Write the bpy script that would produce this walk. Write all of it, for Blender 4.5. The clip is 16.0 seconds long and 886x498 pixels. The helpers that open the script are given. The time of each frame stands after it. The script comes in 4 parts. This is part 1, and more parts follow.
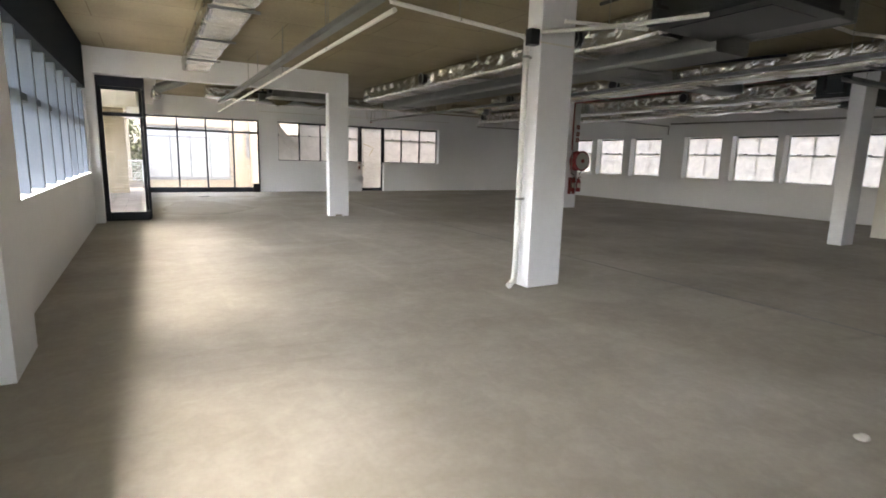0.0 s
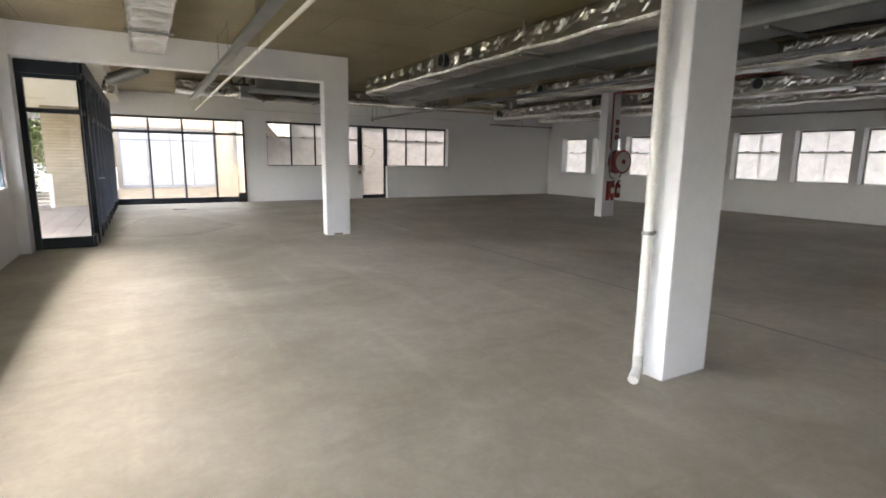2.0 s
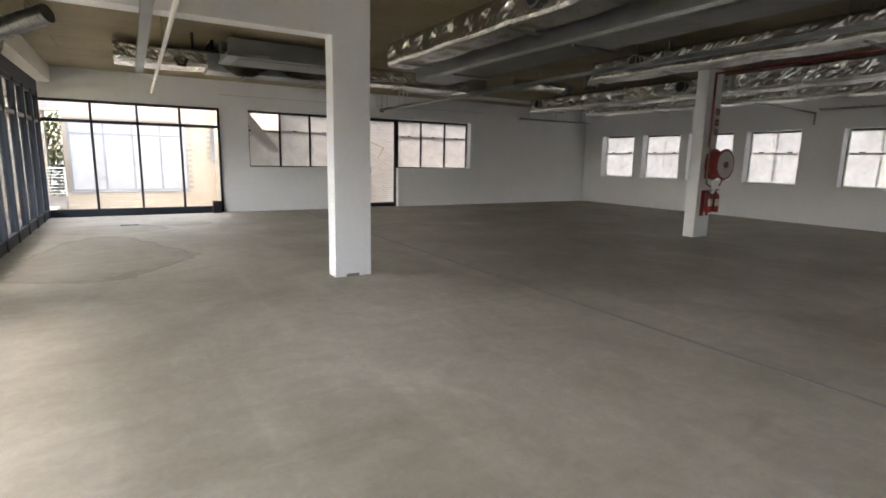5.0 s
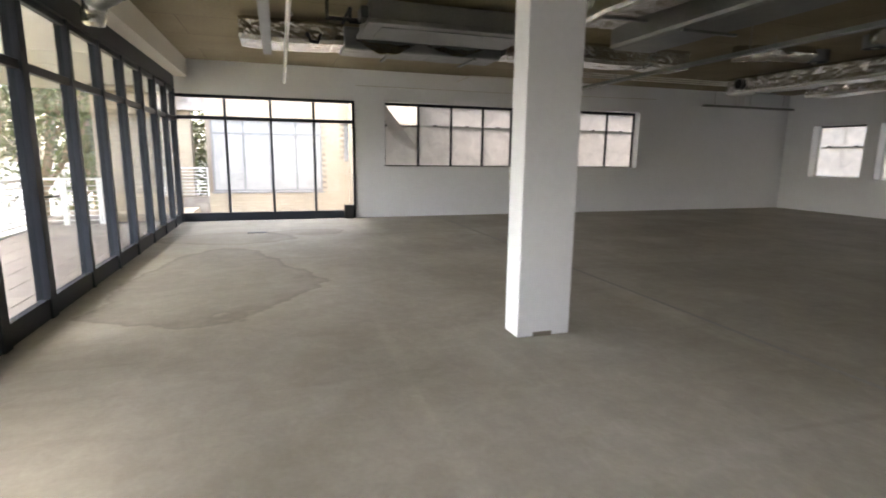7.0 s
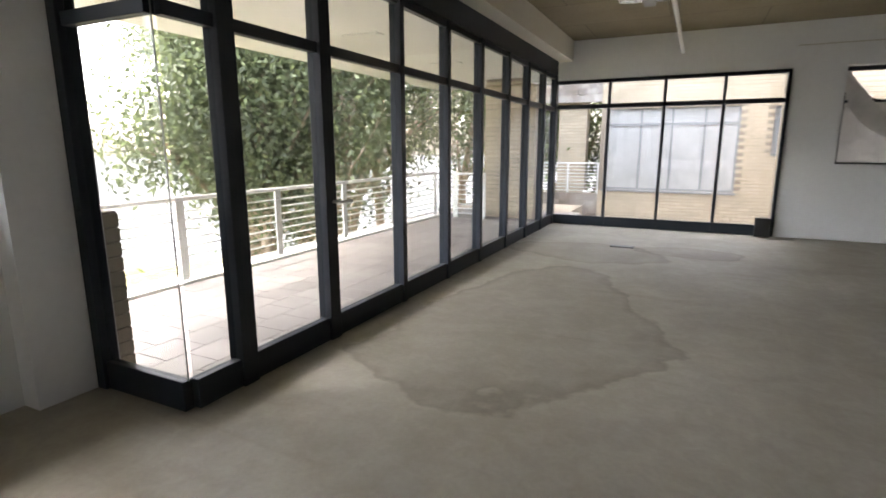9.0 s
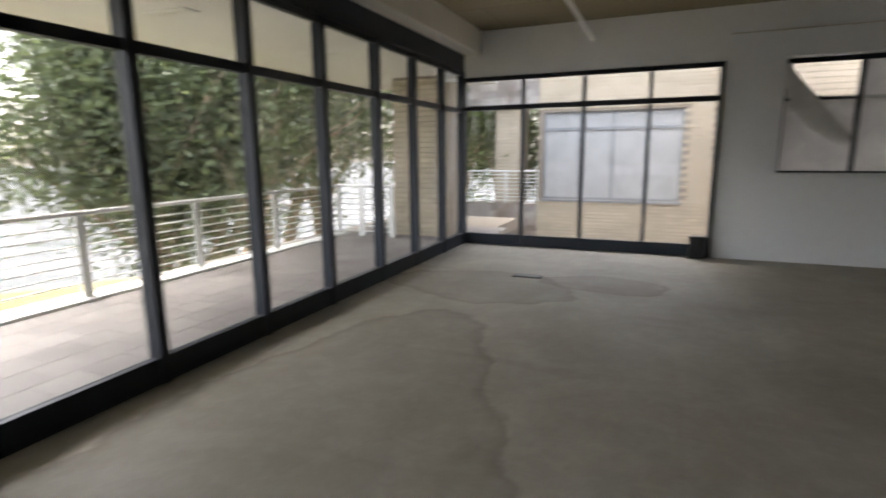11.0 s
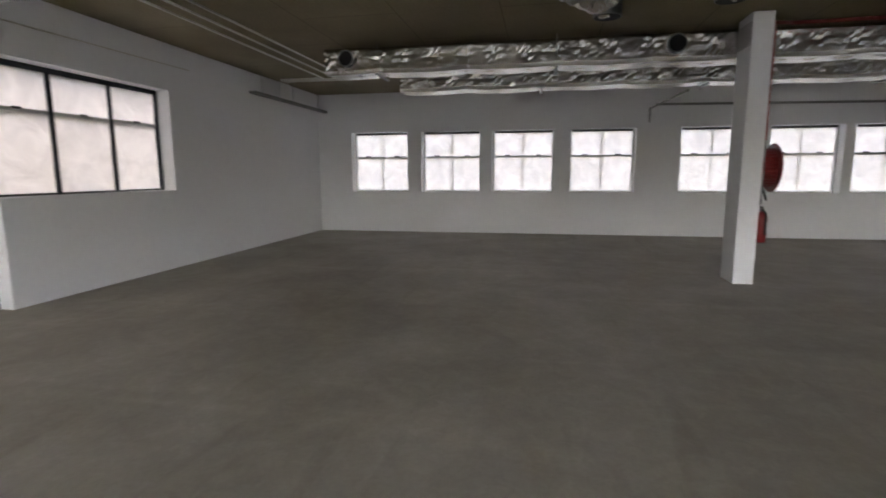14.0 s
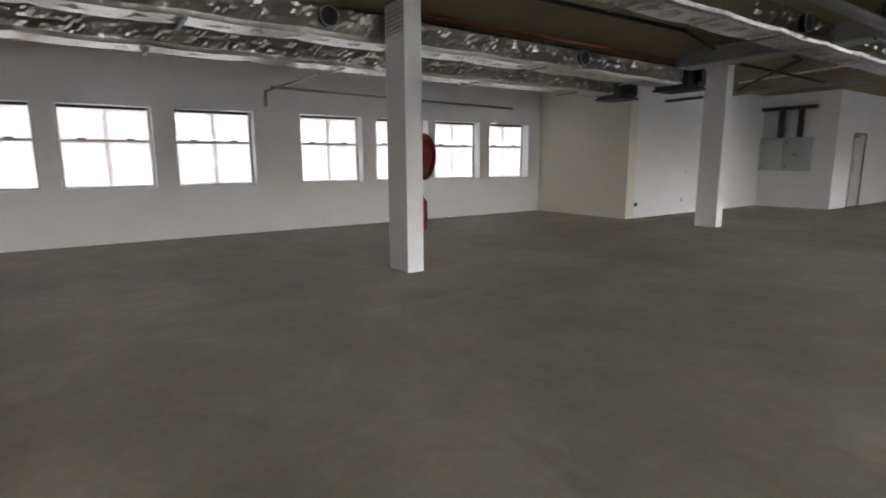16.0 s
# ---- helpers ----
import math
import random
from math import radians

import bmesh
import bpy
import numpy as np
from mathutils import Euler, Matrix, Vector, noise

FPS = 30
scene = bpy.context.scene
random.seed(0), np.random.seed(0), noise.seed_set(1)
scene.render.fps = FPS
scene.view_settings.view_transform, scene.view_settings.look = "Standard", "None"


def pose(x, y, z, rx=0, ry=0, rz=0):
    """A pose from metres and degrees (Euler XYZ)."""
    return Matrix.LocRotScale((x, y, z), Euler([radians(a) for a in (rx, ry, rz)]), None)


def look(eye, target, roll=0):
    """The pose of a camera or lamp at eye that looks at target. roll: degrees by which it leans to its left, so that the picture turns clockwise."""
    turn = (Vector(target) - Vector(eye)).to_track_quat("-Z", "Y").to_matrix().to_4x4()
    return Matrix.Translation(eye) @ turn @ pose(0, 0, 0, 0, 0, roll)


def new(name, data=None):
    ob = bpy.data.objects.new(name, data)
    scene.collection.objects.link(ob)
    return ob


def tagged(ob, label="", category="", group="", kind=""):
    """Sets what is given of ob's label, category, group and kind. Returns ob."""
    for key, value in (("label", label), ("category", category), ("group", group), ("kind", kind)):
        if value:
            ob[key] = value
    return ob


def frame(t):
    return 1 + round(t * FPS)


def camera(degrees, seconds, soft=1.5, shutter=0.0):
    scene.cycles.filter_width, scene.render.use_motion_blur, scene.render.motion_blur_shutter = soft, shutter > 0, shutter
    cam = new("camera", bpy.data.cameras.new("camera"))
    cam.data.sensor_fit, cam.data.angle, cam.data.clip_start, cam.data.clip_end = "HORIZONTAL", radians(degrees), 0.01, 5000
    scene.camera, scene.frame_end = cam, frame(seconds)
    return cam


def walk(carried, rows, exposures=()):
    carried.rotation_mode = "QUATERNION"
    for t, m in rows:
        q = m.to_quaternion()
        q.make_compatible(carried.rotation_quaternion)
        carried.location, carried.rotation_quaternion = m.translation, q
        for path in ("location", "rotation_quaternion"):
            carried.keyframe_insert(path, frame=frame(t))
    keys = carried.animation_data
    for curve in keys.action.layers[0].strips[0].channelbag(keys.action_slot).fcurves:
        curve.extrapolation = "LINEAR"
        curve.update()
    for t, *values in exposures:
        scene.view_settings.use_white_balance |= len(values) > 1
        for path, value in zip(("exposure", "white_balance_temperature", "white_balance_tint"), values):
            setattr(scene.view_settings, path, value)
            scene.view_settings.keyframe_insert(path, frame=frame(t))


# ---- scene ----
cam = camera(81.3, 16.0, 1.7, 0.3)
PATH = [
    (0, (0.566, 0.592, 1.396), (1.539, 2.304, 1.049), 1.6),
    (0.5, (0.746, 1.172, 1.431), (1.668, 2.917, 1.106), 1.4),
    (1, (0.937, 1.72, 1.433), (1.866, 3.462, 1.115), 1.3),
    (1.5, (1.099, 2.337, 1.434), (2.028, 4.078, 1.105), 1.1),
    (2, (1.281, 2.913, 1.432), (2.262, 4.621, 1.088), 0.8),
    (2.5, (1.388, 3.56, 1.393), (2.392, 5.258, 1.059), 1.6),
    (3, (1.522, 4.096, 1.411), (2.535, 5.787, 1.075), 1.5),
    (3.5, (1.683, 4.695, 1.437), (2.706, 6.379, 1.096), 1.5),
    (6, (2.351, 7.604, 1.393), (3.329, 9.314, 1.048), -0.1),
    (6.5, (2.405, 8.223, 1.382), (3.226, 10.013, 1.029), -0.3),
    (7, (2.418, 8.75, 1.393), (3.017, 10.625, 1.037), 0.7),
    (7.5, (2.442, 9.324, 1.392), (2.719, 11.271, 1.03), 1.1),
    (8, (2.602, 9.856, 1.378), (2.428, 11.814, 1.012), 0.6),
    (10.5, (3.199, 12.178, 1.444), (2.011, 13.727, 1.012), -0.3),
    (11, (3.388, 12.642, 1.431), (2.628, 14.455, 1.064), -0.5),
    (11.5, (3.568, 13.194, 1.412), (3.652, 15.17, 1.111), -0.0),
    (12, (3.72, 13.63, 1.37), (4.479, 15.457, 1.076), -0.1),
    (12.5, (3.924, 14.134, 1.432), (5.258, 15.6, 1.156), 0.4),
    (13, (4.153, 14.426, 1.429), (5.81, 15.519, 1.184), 0.0),
    (13.5, (4.46, 14.767, 1.426), (6.305, 15.496, 1.173), 0.3),
    (14, (4.715, 15.1, 1.373), (6.658, 15.471, 1.081), -0.2),
    (14.5, (5.045, 15.422, 1.376), (7.01, 15.309, 1.021), 0.1),
    (15, (5.363, 15.68, 1.388), (7.269, 15.198, 1.021), 1.1),
    (15.5, (5.827, 15.824, 1.366), (7.6, 14.969, 1.012), 0.5),
    (16, (6.174, 15.935, 1.356), (7.797, 14.814, 1.022), -0.3),
]
walk(cam, [(t, look(eye, target, roll)) for t, eye, target, roll in PATH],
     [(0, 5.45, 7000, 17), (3.5, 5.38, 6950, 17), (7.0, 5.32, 7050, 17), (8.2, 5.2, 6950, 16), (10.5, 4.15, 6850, 16), (11, 4.25, 6850, 16), (11.5, 4.65, 6900, 16),
      (12.5, 5.05, 6900, 18), (14.5, 5.68, 6680, 19), (16, 5.85, 6700, 19)])

# ---- world, sun, exposure ----
world = bpy.data.worlds.new("sky")
scene.world = world
world.use_nodes = True
wn = world.node_tree.nodes
sky = wn.new("ShaderNodeTexSky")
sky.sky_type = 'NISHITA'
sky.sun_disc = False
sky.sun_elevation, sky.sun_rotation = radians(61), radians(-72)
sky.air_density, sky.dust_density, sky.ozone_density = 1.0, 5.0, 1.0
wn["Background"].inputs["Strength"].default_value = 0.15
pale = wn.new("ShaderNodeHueSaturation")
pale.inputs["Saturation"].default_value = 0.52
world.node_tree.links.new(sky.outputs[0], pale.inputs["Color"])
world.node_tree.links.new(pale.outputs[0], wn["Background"].inputs["Color"])
sun = new("sun", bpy.data.lights.new("sun", 'SUN'))
sun.data.energy, sun.data.angle, sun.data.color = 0.5, radians(60), (1.0, 0.975, 0.94)
sun.matrix_world = look((0, 0, 20), (7.0, -2.2, 6.8))

# ---- materials ----
def rgba(c):
    return (*c, 1.0)


def surface(name, base, rough=0.6, metal=0.0, dark=0.75, scale=6.0, grain=60.0, bump=0.15, tint=None, spec=0.4, per_object=0.0, bump_dist=0.01, speck=0.25):
    """Principled surface, varied at two scales, with fine relief."""
    m = bpy.data.materials.new(name)
    m.use_nodes = True
    nt = m.node_tree
    n, l = nt.nodes, nt.links
    p = n["Principled BSDF"]
    p.inputs["Roughness"].default_value = rough
    p.inputs["Metallic"].default_value = metal
    p.inputs["Specular IOR Level"].default_value = spec
    co = n.new("ShaderNodeTexCoord")
    geo = n.new("ShaderNodeNewGeometry")
    big = n.new("ShaderNodeTexNoise")
    big.inputs["Scale"].default_value = scale * 0.12
    big.inputs["Detail"].default_value = 6
    fine = n.new("ShaderNodeTexNoise")
    fine.inputs["Scale"].default_value = grain
    fine.inputs["Detail"].default_value = 4
    l.new(geo.outputs["Position"], big.inputs["Vector"])
    l.new(geo.outputs["Position"], fine.inputs["Vector"])
    ramp = n.new("ShaderNodeValToRGB")
    ramp.color_ramp.elements[0].position, ramp.color_ramp.elements[1].position = 0.3, 0.7
    second = tint or tuple(c * dark for c in base)
    ramp.color_ramp.elements[0].color, ramp.color_ramp.elements[1].color = rgba(second), rgba(base)
    l.new(big.outputs["Fac"], ramp.inputs["Fac"])
    mix = n.new("ShaderNodeMix")
    mix.data_type, mix.blend_type = 'RGBA', 'MULTIPLY'
    mix.inputs["Factor"].default_value = speck
    l.new(ramp.outputs["Color"], mix.inputs["A"])
    grey = n.new("ShaderNodeValToRGB")
    grey.color_ramp.elements[0].color, grey.color_ramp.elements[1].color = (0.45, 0.45, 0.45, 1), (1, 1, 1, 1)
    grey.color_ramp.elements[0].position, grey.color_ramp.elements[1].position = 0.3, 0.62
    l.new(fine.outputs["Fac"], grey.inputs["Fac"])
    l.new(grey.outputs["Color"], mix.inputs["B"])
    last = mix.outputs["Result"]
    if per_object:
        info = n.new("ShaderNodeObjectInfo")
        hsv = n.new("ShaderNodeHueSaturation")
        mr = n.new("ShaderNodeMapRange")
        mr.inputs["To Min"].default_value, mr.inputs["To Max"].default_value = 1 - per_object, 1 + per_object
        l.new(info.outputs["Random"], mr.inputs["Value"])
        l.new(mr.outputs["Result"], hsv.inputs["Value"])
        l.new(last, hsv.inputs["Color"])
        last = hsv.outputs["Color"]
    l.new(last, p.inputs["Base Color"])
    if bump:
        b = n.new("ShaderNodeBump")
        b.inputs["Strength"].default_value, b.inputs["Distance"].default_value = bump, bump_dist
        l.new(fine.outputs["Fac"], b.inputs["Height"])
        l.new(b.outputs["Normal"], p.inputs["Normal"])
    return m


def floor_material():
    """Bare screed: grey-brown, trowel swirls, pale scuffs, damp patches with a dark rim."""
    m = surface("bare_screed", (0.425, 0.402, 0.346), 0.6, scale=5, grain=35, bump=0.05, tint=(0.335, 0.312, 0.262), spec=0.35, speck=0.12)
    nt = m.node_tree
    n, l = nt.nodes, nt.links
    p = n["Principled BSDF"]
    base = p.inputs["Base Color"].links[0].from_socket
    geo = n.new("ShaderNodeNewGeometry")
    # trowel swirls
    sw = n.new("ShaderNodeTexNoise")
    sw.inputs["Scale"].default_value, sw.inputs["Detail"].default_value, sw.inputs["Distortion"].default_value = 1.5, 9, 1.0
    l.new(geo.outputs["Position"], sw.inputs["Vector"])
    r = n.new("ShaderNodeValToRGB")
    r.color_ramp.elements[0].position, r.color_ramp.elements[1].position = 0.36, 0.66
    r.color_ramp.elements[0].color, r.color_ramp.elements[1].color = (0.74, 0.72, 0.69, 1), (1.12, 1.12, 1.12, 1)
    l.new(sw.outputs["Fac"], r.inputs["Fac"])
    m1 = n.new("ShaderNodeMix")
    m1.data_type, m1.blend_type = 'RGBA', 'MULTIPLY'
    m1.inputs["Factor"].default_value = 0.36
    l.new(base, m1.inputs["A"])
    l.new(r.outputs["Color"], m1.inputs["B"])
    last = m1.outputs["Result"]
    # broad stains, worn lanes and thin pale scuffs
    for sx, sy, rot, det, lo, hi, c0, c1 in ((0.32, 0.32, 0, 4, 0.38, 0.62, (0.86, 0.85, 0.82), (1.05, 1.05, 1.05)),
                                             (2.6, 0.28, 0.5, 8, 0.56, 0.72, (1, 1, 1), (1.11, 1.11, 1.11)),
                                             (0.5, 3.4, -0.35, 8, 0.60, 0.74, (1, 1, 1), (0.88, 0.87, 0.85)),
                                             (9.0, 9.0, 0, 10, 0.42, 0.66, (0.95, 0.95, 0.94), (1.04, 1.04, 1.04))):
        mp = n.new("ShaderNodeMapping")
        mp.inputs["Scale"].default_value = (sx, sy, 1)
        mp.inputs["Rotation"].default_value = (0, 0, rot)
        l.new(geo.outputs["Position"], mp.inputs["Vector"])
        nz = n.new("ShaderNodeTexNoise")
        nz.inputs["Scale"].default_value, nz.inputs["Detail"].default_value, nz.inputs["Distortion"].default_value = 1.0, det, 0.7
        l.new(mp.outputs["Vector"], nz.inputs["Vector"])
        rp = n.new("ShaderNodeValToRGB")
        rp.color_ramp.elements[0].position, rp.color_ramp.elements[1].position = lo, hi
        rp.color_ramp.elements[0].color, rp.color_ramp.elements[1].color = rgba(c0), rgba(c1)
        l.new(nz.outputs["Fac"], rp.inputs["Fac"])
        mz = n.new("ShaderNodeMix")
        mz.data_type, mz.blend_type = 'RGBA', 'MULTIPLY'
        mz.inputs["Factor"].default_value = 1.0
        l.new(last, mz.inputs["A"])
        l.new(rp.outputs["Color"], mz.inputs["B"])
        last = mz.outputs["Result"]
    # damp patches: distance from a centre, bent by noise
    wob = n.new("ShaderNodeTexNoise")
    wob.inputs["Scale"].default_value, wob.inputs["Detail"].default_value = 0.9, 5
    l.new(geo.outputs["Position"], wob.inputs["Vector"])
    for cx, cy, rx, ry in ((1.70, 14.9, 0.98, 1.7), (1.6, 17.9, 1.2, 0.6), (2.9, 18.3, 0.7, 0.35)):
        mp = n.new("ShaderNodeMapping")
        mp.inputs["Location"].default_value = (-cx / rx, -cy / ry, 0)
        mp.inputs["Scale"].default_value = (1 / rx, 1 / ry, 0)
        l.new(geo.outputs["Position"], mp.inputs["Vector"])
        ln = n.new("ShaderNodeVectorMath")
        ln.operation = 'LENGTH'
        l.new(mp.outputs["Vector"], ln.inputs[0])
        ad = n.new("ShaderNodeMath")
        ad.operation = 'MULTIPLY_ADD'
        ad.inputs[1].default_value = 1.5
        l.new(wob.outputs["Fac"], ad.inputs[0])
        l.new(ln.outputs["Value"], ad.inputs[2])
        rr = n.new("ShaderNodeValToRGB")
        e = rr.color_ramp.elements
        e[0].position, e[0].color = 0.0, (0.86, 0.85, 0.83, 1)
        e[1].position, e[1].color = 1.0, (1, 1, 1, 1)
        for pos, v in ((0.82, 0.84), (0.87, 0.68), (0.89, 1.0)):
            k = e.new(pos)
            k.color = (v, v * 0.985, v * 0.96, 1)
        half = n.new("ShaderNodeMath")
        half.operation = 'MULTIPLY'
        half.inputs[1].default_value = 0.5
        l.new(ad.outputs[0], half.inputs[0])
        l.new(half.outputs[0], rr.inputs["Fac"])
        mm = n.new("ShaderNodeMix")
        mm.data_type, mm.blend_type = 'RGBA', 'MULTIPLY'
        mm.inputs["Factor"].default_value = 1.0
        l.new(last, mm.inputs["A"])
        l.new(rr.outputs["Color"], mm.inputs["B"])
        last = mm.outputs["Result"]
    l.new(last, p.inputs["Base Color"])
    return m


def ceiling_material():
    """Raw off-shutter concrete, yellow-brown, with board lines."""
    m = surface("raw_concrete", (0.315, 0.272, 0.183), 0.85, scale=6, grain=25, bump=0.2, tint=(0.22, 0.185, 0.12))
    nt = m.node_tree
    n, l = nt.nodes, nt.links
    p = n["Principled BSDF"]
    base = p.inputs["Base Color"].links[0].from_socket
    geo = n.new("ShaderNodeNewGeometry")
    br = n.new("ShaderNodeTexBrick")
    br.inputs["Scale"].default_value = 1.0
    br.inputs["Brick Width"].default_value, br.inputs["Row Height"].default_value = 2.4, 1.2
    br.inputs["Mortar Size"].default_value = 0.008
    br.inputs["Color1"].default_value, br.inputs["Color2"].default_value = (1, 1, 1, 1), (0.88, 0.88, 0.86, 1)
    br.inputs["Mortar"].default_value = (0.62, 0.6, 0.56, 1)
    l.new(geo.outputs["Position"], br.inputs["Vector"])
    mm = n.new("ShaderNodeMix")
    mm.data_type, mm.blend_type = 'RGBA', 'MULTIPLY'
    mm.inputs["Factor"].default_value = 1.0
    l.new(base, mm.inputs["A"])
    l.new(br.outputs["Color"], mm.inputs["B"])
    l.new(mm.outputs["Result"], p.inputs["Base Color"])
    return m


def glass_material():
    m = bpy.data.materials.new("clear_glass")
    m.use_nodes = True
    n, l = m.node_tree.nodes, m.node_tree.links
    n.remove(n["Principled BSDF"])
    tr = n.new("ShaderNodeBsdfTransparent")
    tr.inputs["Color"].default_value = (0.79, 0.81, 0.815, 1)
    gl = n.new("ShaderNodeBsdfGlossy")
    gl.inputs["Roughness"].default_value = 0.02
    fr = n.new("ShaderNodeLayerWeight")
    fr.inputs["Blend"].default_value = 0.5
    pw = n.new("ShaderNodeMath")
    pw.operation, pw.inputs[1].default_value = 'POWER', 5.0
    l.new(fr.outputs["Facing"], pw.inputs[0])
    sc = n.new("ShaderNodeMath")
    sc.operation, sc.inputs[1].default_value, sc.inputs[2].default_value = 'MULTIPLY_ADD', 0.5, 0.03
    l.new(pw.outputs[0], sc.inputs[0])
    mx = n.new("ShaderNodeMixShader")
    l.new(sc.outputs[0], mx.inputs[0])
    l.new(tr.outputs[0], mx.inputs[1])
    l.new(gl.outputs[0], mx.inputs[2])
    l.new(mx.outputs[0], n["Material Output"].inputs["Surface"])
    return m


def paper_material(name, colour, through_share=0.6):
    """Thin paper or milky film that lets daylight through."""
    m = bpy.data.materials.new(name)
    m.use_nodes = True
    n, l = m.node_tree.nodes, m.node_tree.links
    n.remove(n["Principled BSDF"])
    geo = n.new("ShaderNodeNewGeometry")
    nz = n.new("ShaderNodeTexNoise")
    nz.inputs["Scale"].default_value, nz.inputs["Detail"].default_value, nz.inputs["Distortion"].default_value = 3.5, 6, 0.8
    l.new(geo.outputs["Position"], nz.inputs["Vector"])
    r = n.new("ShaderNodeValToRGB")
    r.color_ramp.elements[0].position, r.color_ramp.elements[1].position = 0.3, 0.7
    r.color_ramp.elements[0].color, r.color_ramp.elements[1].color = rgba(tuple(c * 0.80 for c in colour)), rgba(colour)
    l.new(nz.outputs["Fac"], r.inputs["Fac"])
    b = n.new("ShaderNodeBump")
    b.inputs["Strength"].default_value, b.inputs["Distance"].default_value = 0.7, 0.03
    l.new(nz.outputs["Fac"], b.inputs["Height"])
    d, t = n.new("ShaderNodeBsdfDiffuse"), n.new("ShaderNodeBsdfTranslucent")
    for s in (d, t):
        l.new(r.outputs["Color"], s.inputs["Color"])
        l.new(b.outputs["Normal"], s.inputs["Normal"])
    mx = n.new("ShaderNodeMixShader")
    mx.inputs[0].default_value = through_share
    l.new(d.outputs[0], mx.inputs[1])
    l.new(t.outputs[0], mx.inputs[2])
    l.new(mx.outputs[0], n["Material Output"].inputs["Surface"])
    return m


def leaf_material(name, colour):
    m = bpy.data.materials.new(name)
    m.use_nodes = True
    n, l = m.node_tree.nodes, m.node_tree.links
    p = n["Principled BSDF"]
    geo = n.new("ShaderNodeNewGeometry")
    r = n.new("ShaderNodeValToRGB")
    r.color_ramp.elements[0].color = rgba(tuple(c * 0.5 for c in colour))
    r.color_ramp.elements[1].color = rgba(tuple(min(1, c * 1.7) for c in colour))
    l.new(geo.outputs["Random Per Island"], r.inputs["Fac"])
    l.new(r.outputs["Color"], p.inputs["Base Color"])
    p.inputs["Roughness"].default_value = 0.5
    t = n.new("ShaderNodeBsdfTranslucent")
    l.new(r.outputs["Color"], t.inputs["Color"])
    mx = n.new("ShaderNodeMixShader")
    mx.inputs[0].default_value = 0.35
    l.new(p.outputs[0], mx.inputs[1])
    l.new(t.outputs[0], mx.inputs[2])
    l.new(mx.outputs[0], n["Material Output"].inputs["Surface"])
    return m


FLOOR = floor_material()
CEIL = ceiling_material()
WHITE = surface("white_wall_paint", (0.815, 0.828, 0.842), 0.65, dark=0.93, scale=4, grain=18, bump=0.05, speck=0.05)
CREAM = surface("cream_wall_paint", (0.76, 0.74, 0.66), 0.75, dark=0.92, scale=4, grain=18, bump=0.05, speck=0.05)
FRAME = surface("charcoal_aluminium", (0.021, 0.027, 0.037), 0.5, 0.0, dark=0.8, bump=0.02, spec=0.25)
SPANDREL = surface("matte_dark_panel", (0.022, 0.028, 0.038), 0.9, dark=0.85, bump=0.03, spec=0.05)
GREYF = surface("grey_blue_fin", (0.085, 0.108, 0.135), 0.5, 0.0, dark=0.85, bump=0.02)
GLASS = glass_material()
PAPER = paper_material("white_paper", (0.86, 0.83, 0.78), 0.108)
# North copy passes less daylight, dimming its panes for the shaded court.
PAPER_NORTH = paper_material("dimmed_white_paper", (0.83, 0.81, 0.785), 0.078)
FROST = paper_material("milky_film", (0.42, 0.425, 0.415), 0.13)
FOIL = surface("crumpled_foil", (0.66, 0.65, 0.62), 0.27, 1.0, dark=0.85, scale=20, grain=22, bump=0.35, bump_dist=0.015, speck=0.1)
GALV = surface("galvanised_steel", (0.285, 0.295, 0.285), 0.46, 0.9, dark=0.75, scale=14, grain=40, bump=0.06)
DARKMETAL = surface("dark_sheet_steel", (0.06, 0.065, 0.07), 0.45, 0.5, bump=0.05)
BLACK = surface("black_rubber", (0.015, 0.015, 0.016), 0.6, bump=0.05)
PVC = surface("white_plastic_pipe", (0.78, 0.77, 0.73), 0.4, dark=0.9, bump=0.02)
RED = surface("red_enamel", (0.27, 0.022, 0.022), 0.32, dark=0.8, bump=0.03)
REDPIPE = surface("red_oxide_pipe", (0.28, 0.045, 0.03), 0.5, dark=0.8, bump=0.05)
PALE = surface("pale_plastic", (0.7, 0.68, 0.62), 0.45, bump=0.02)
BRICK = surface("cream_face_brick", (0.50, 0.43, 0.325), 0.85, dark=0.8, scale=9, grain=50, bump=0.3, per_object=0.10)
MORTAR = surface("brick_mortar", (0.28, 0.24, 0.19), 0.95, bump=0.3)
STONE = surface("grey_slate_stone", (0.30, 0.28, 0.26), 0.75, scale=14, grain=30, bump=0.4, tint=(0.20, 0.16, 0.13), per_object=0.25)
PAVER = surface("balcony_paver", (0.22, 0.20, 0.185), 0.7, scale=12, grain=40, bump=0.2, tint=(0.16, 0.142, 0.132), per_object=0.14)
RAIL = surface("pale_painted_steel", (0.78, 0.79, 0.75), 0.4, 0.1, bump=0.03)
SOFFIT = surface("pale_soffit_board", (0.70, 0.69, 0.66), 0.8, dark=0.93, bump=0.04)
BARK = surface("gum_tree_bark", (0.42, 0.33, 0.24), 0.85, scale=14, grain=14, bump=0.4, tint=(0.22, 0.16, 0.11))
LEAF = leaf_material("gum_leaf", (0.092, 0.112, 0.05))
LEAF2 = leaf_material("shrub_leaf", (0.085, 0.115, 0.035))
EARTH = surface("dry_earth_and_grass", (0.14, 0.095, 0.07), 0.95, scale=1.2, grain=3, bump=0.3, tint=(0.08, 0.10, 0.035), spec=0.0)
FARTOWN = surface("hazy_town", (0.11, 0.11, 0.112), 0.95, scale=0.2, grain=0.15, bump=0.0, tint=(0.07, 0.075, 0.072), spec=0.0, speck=0.5)
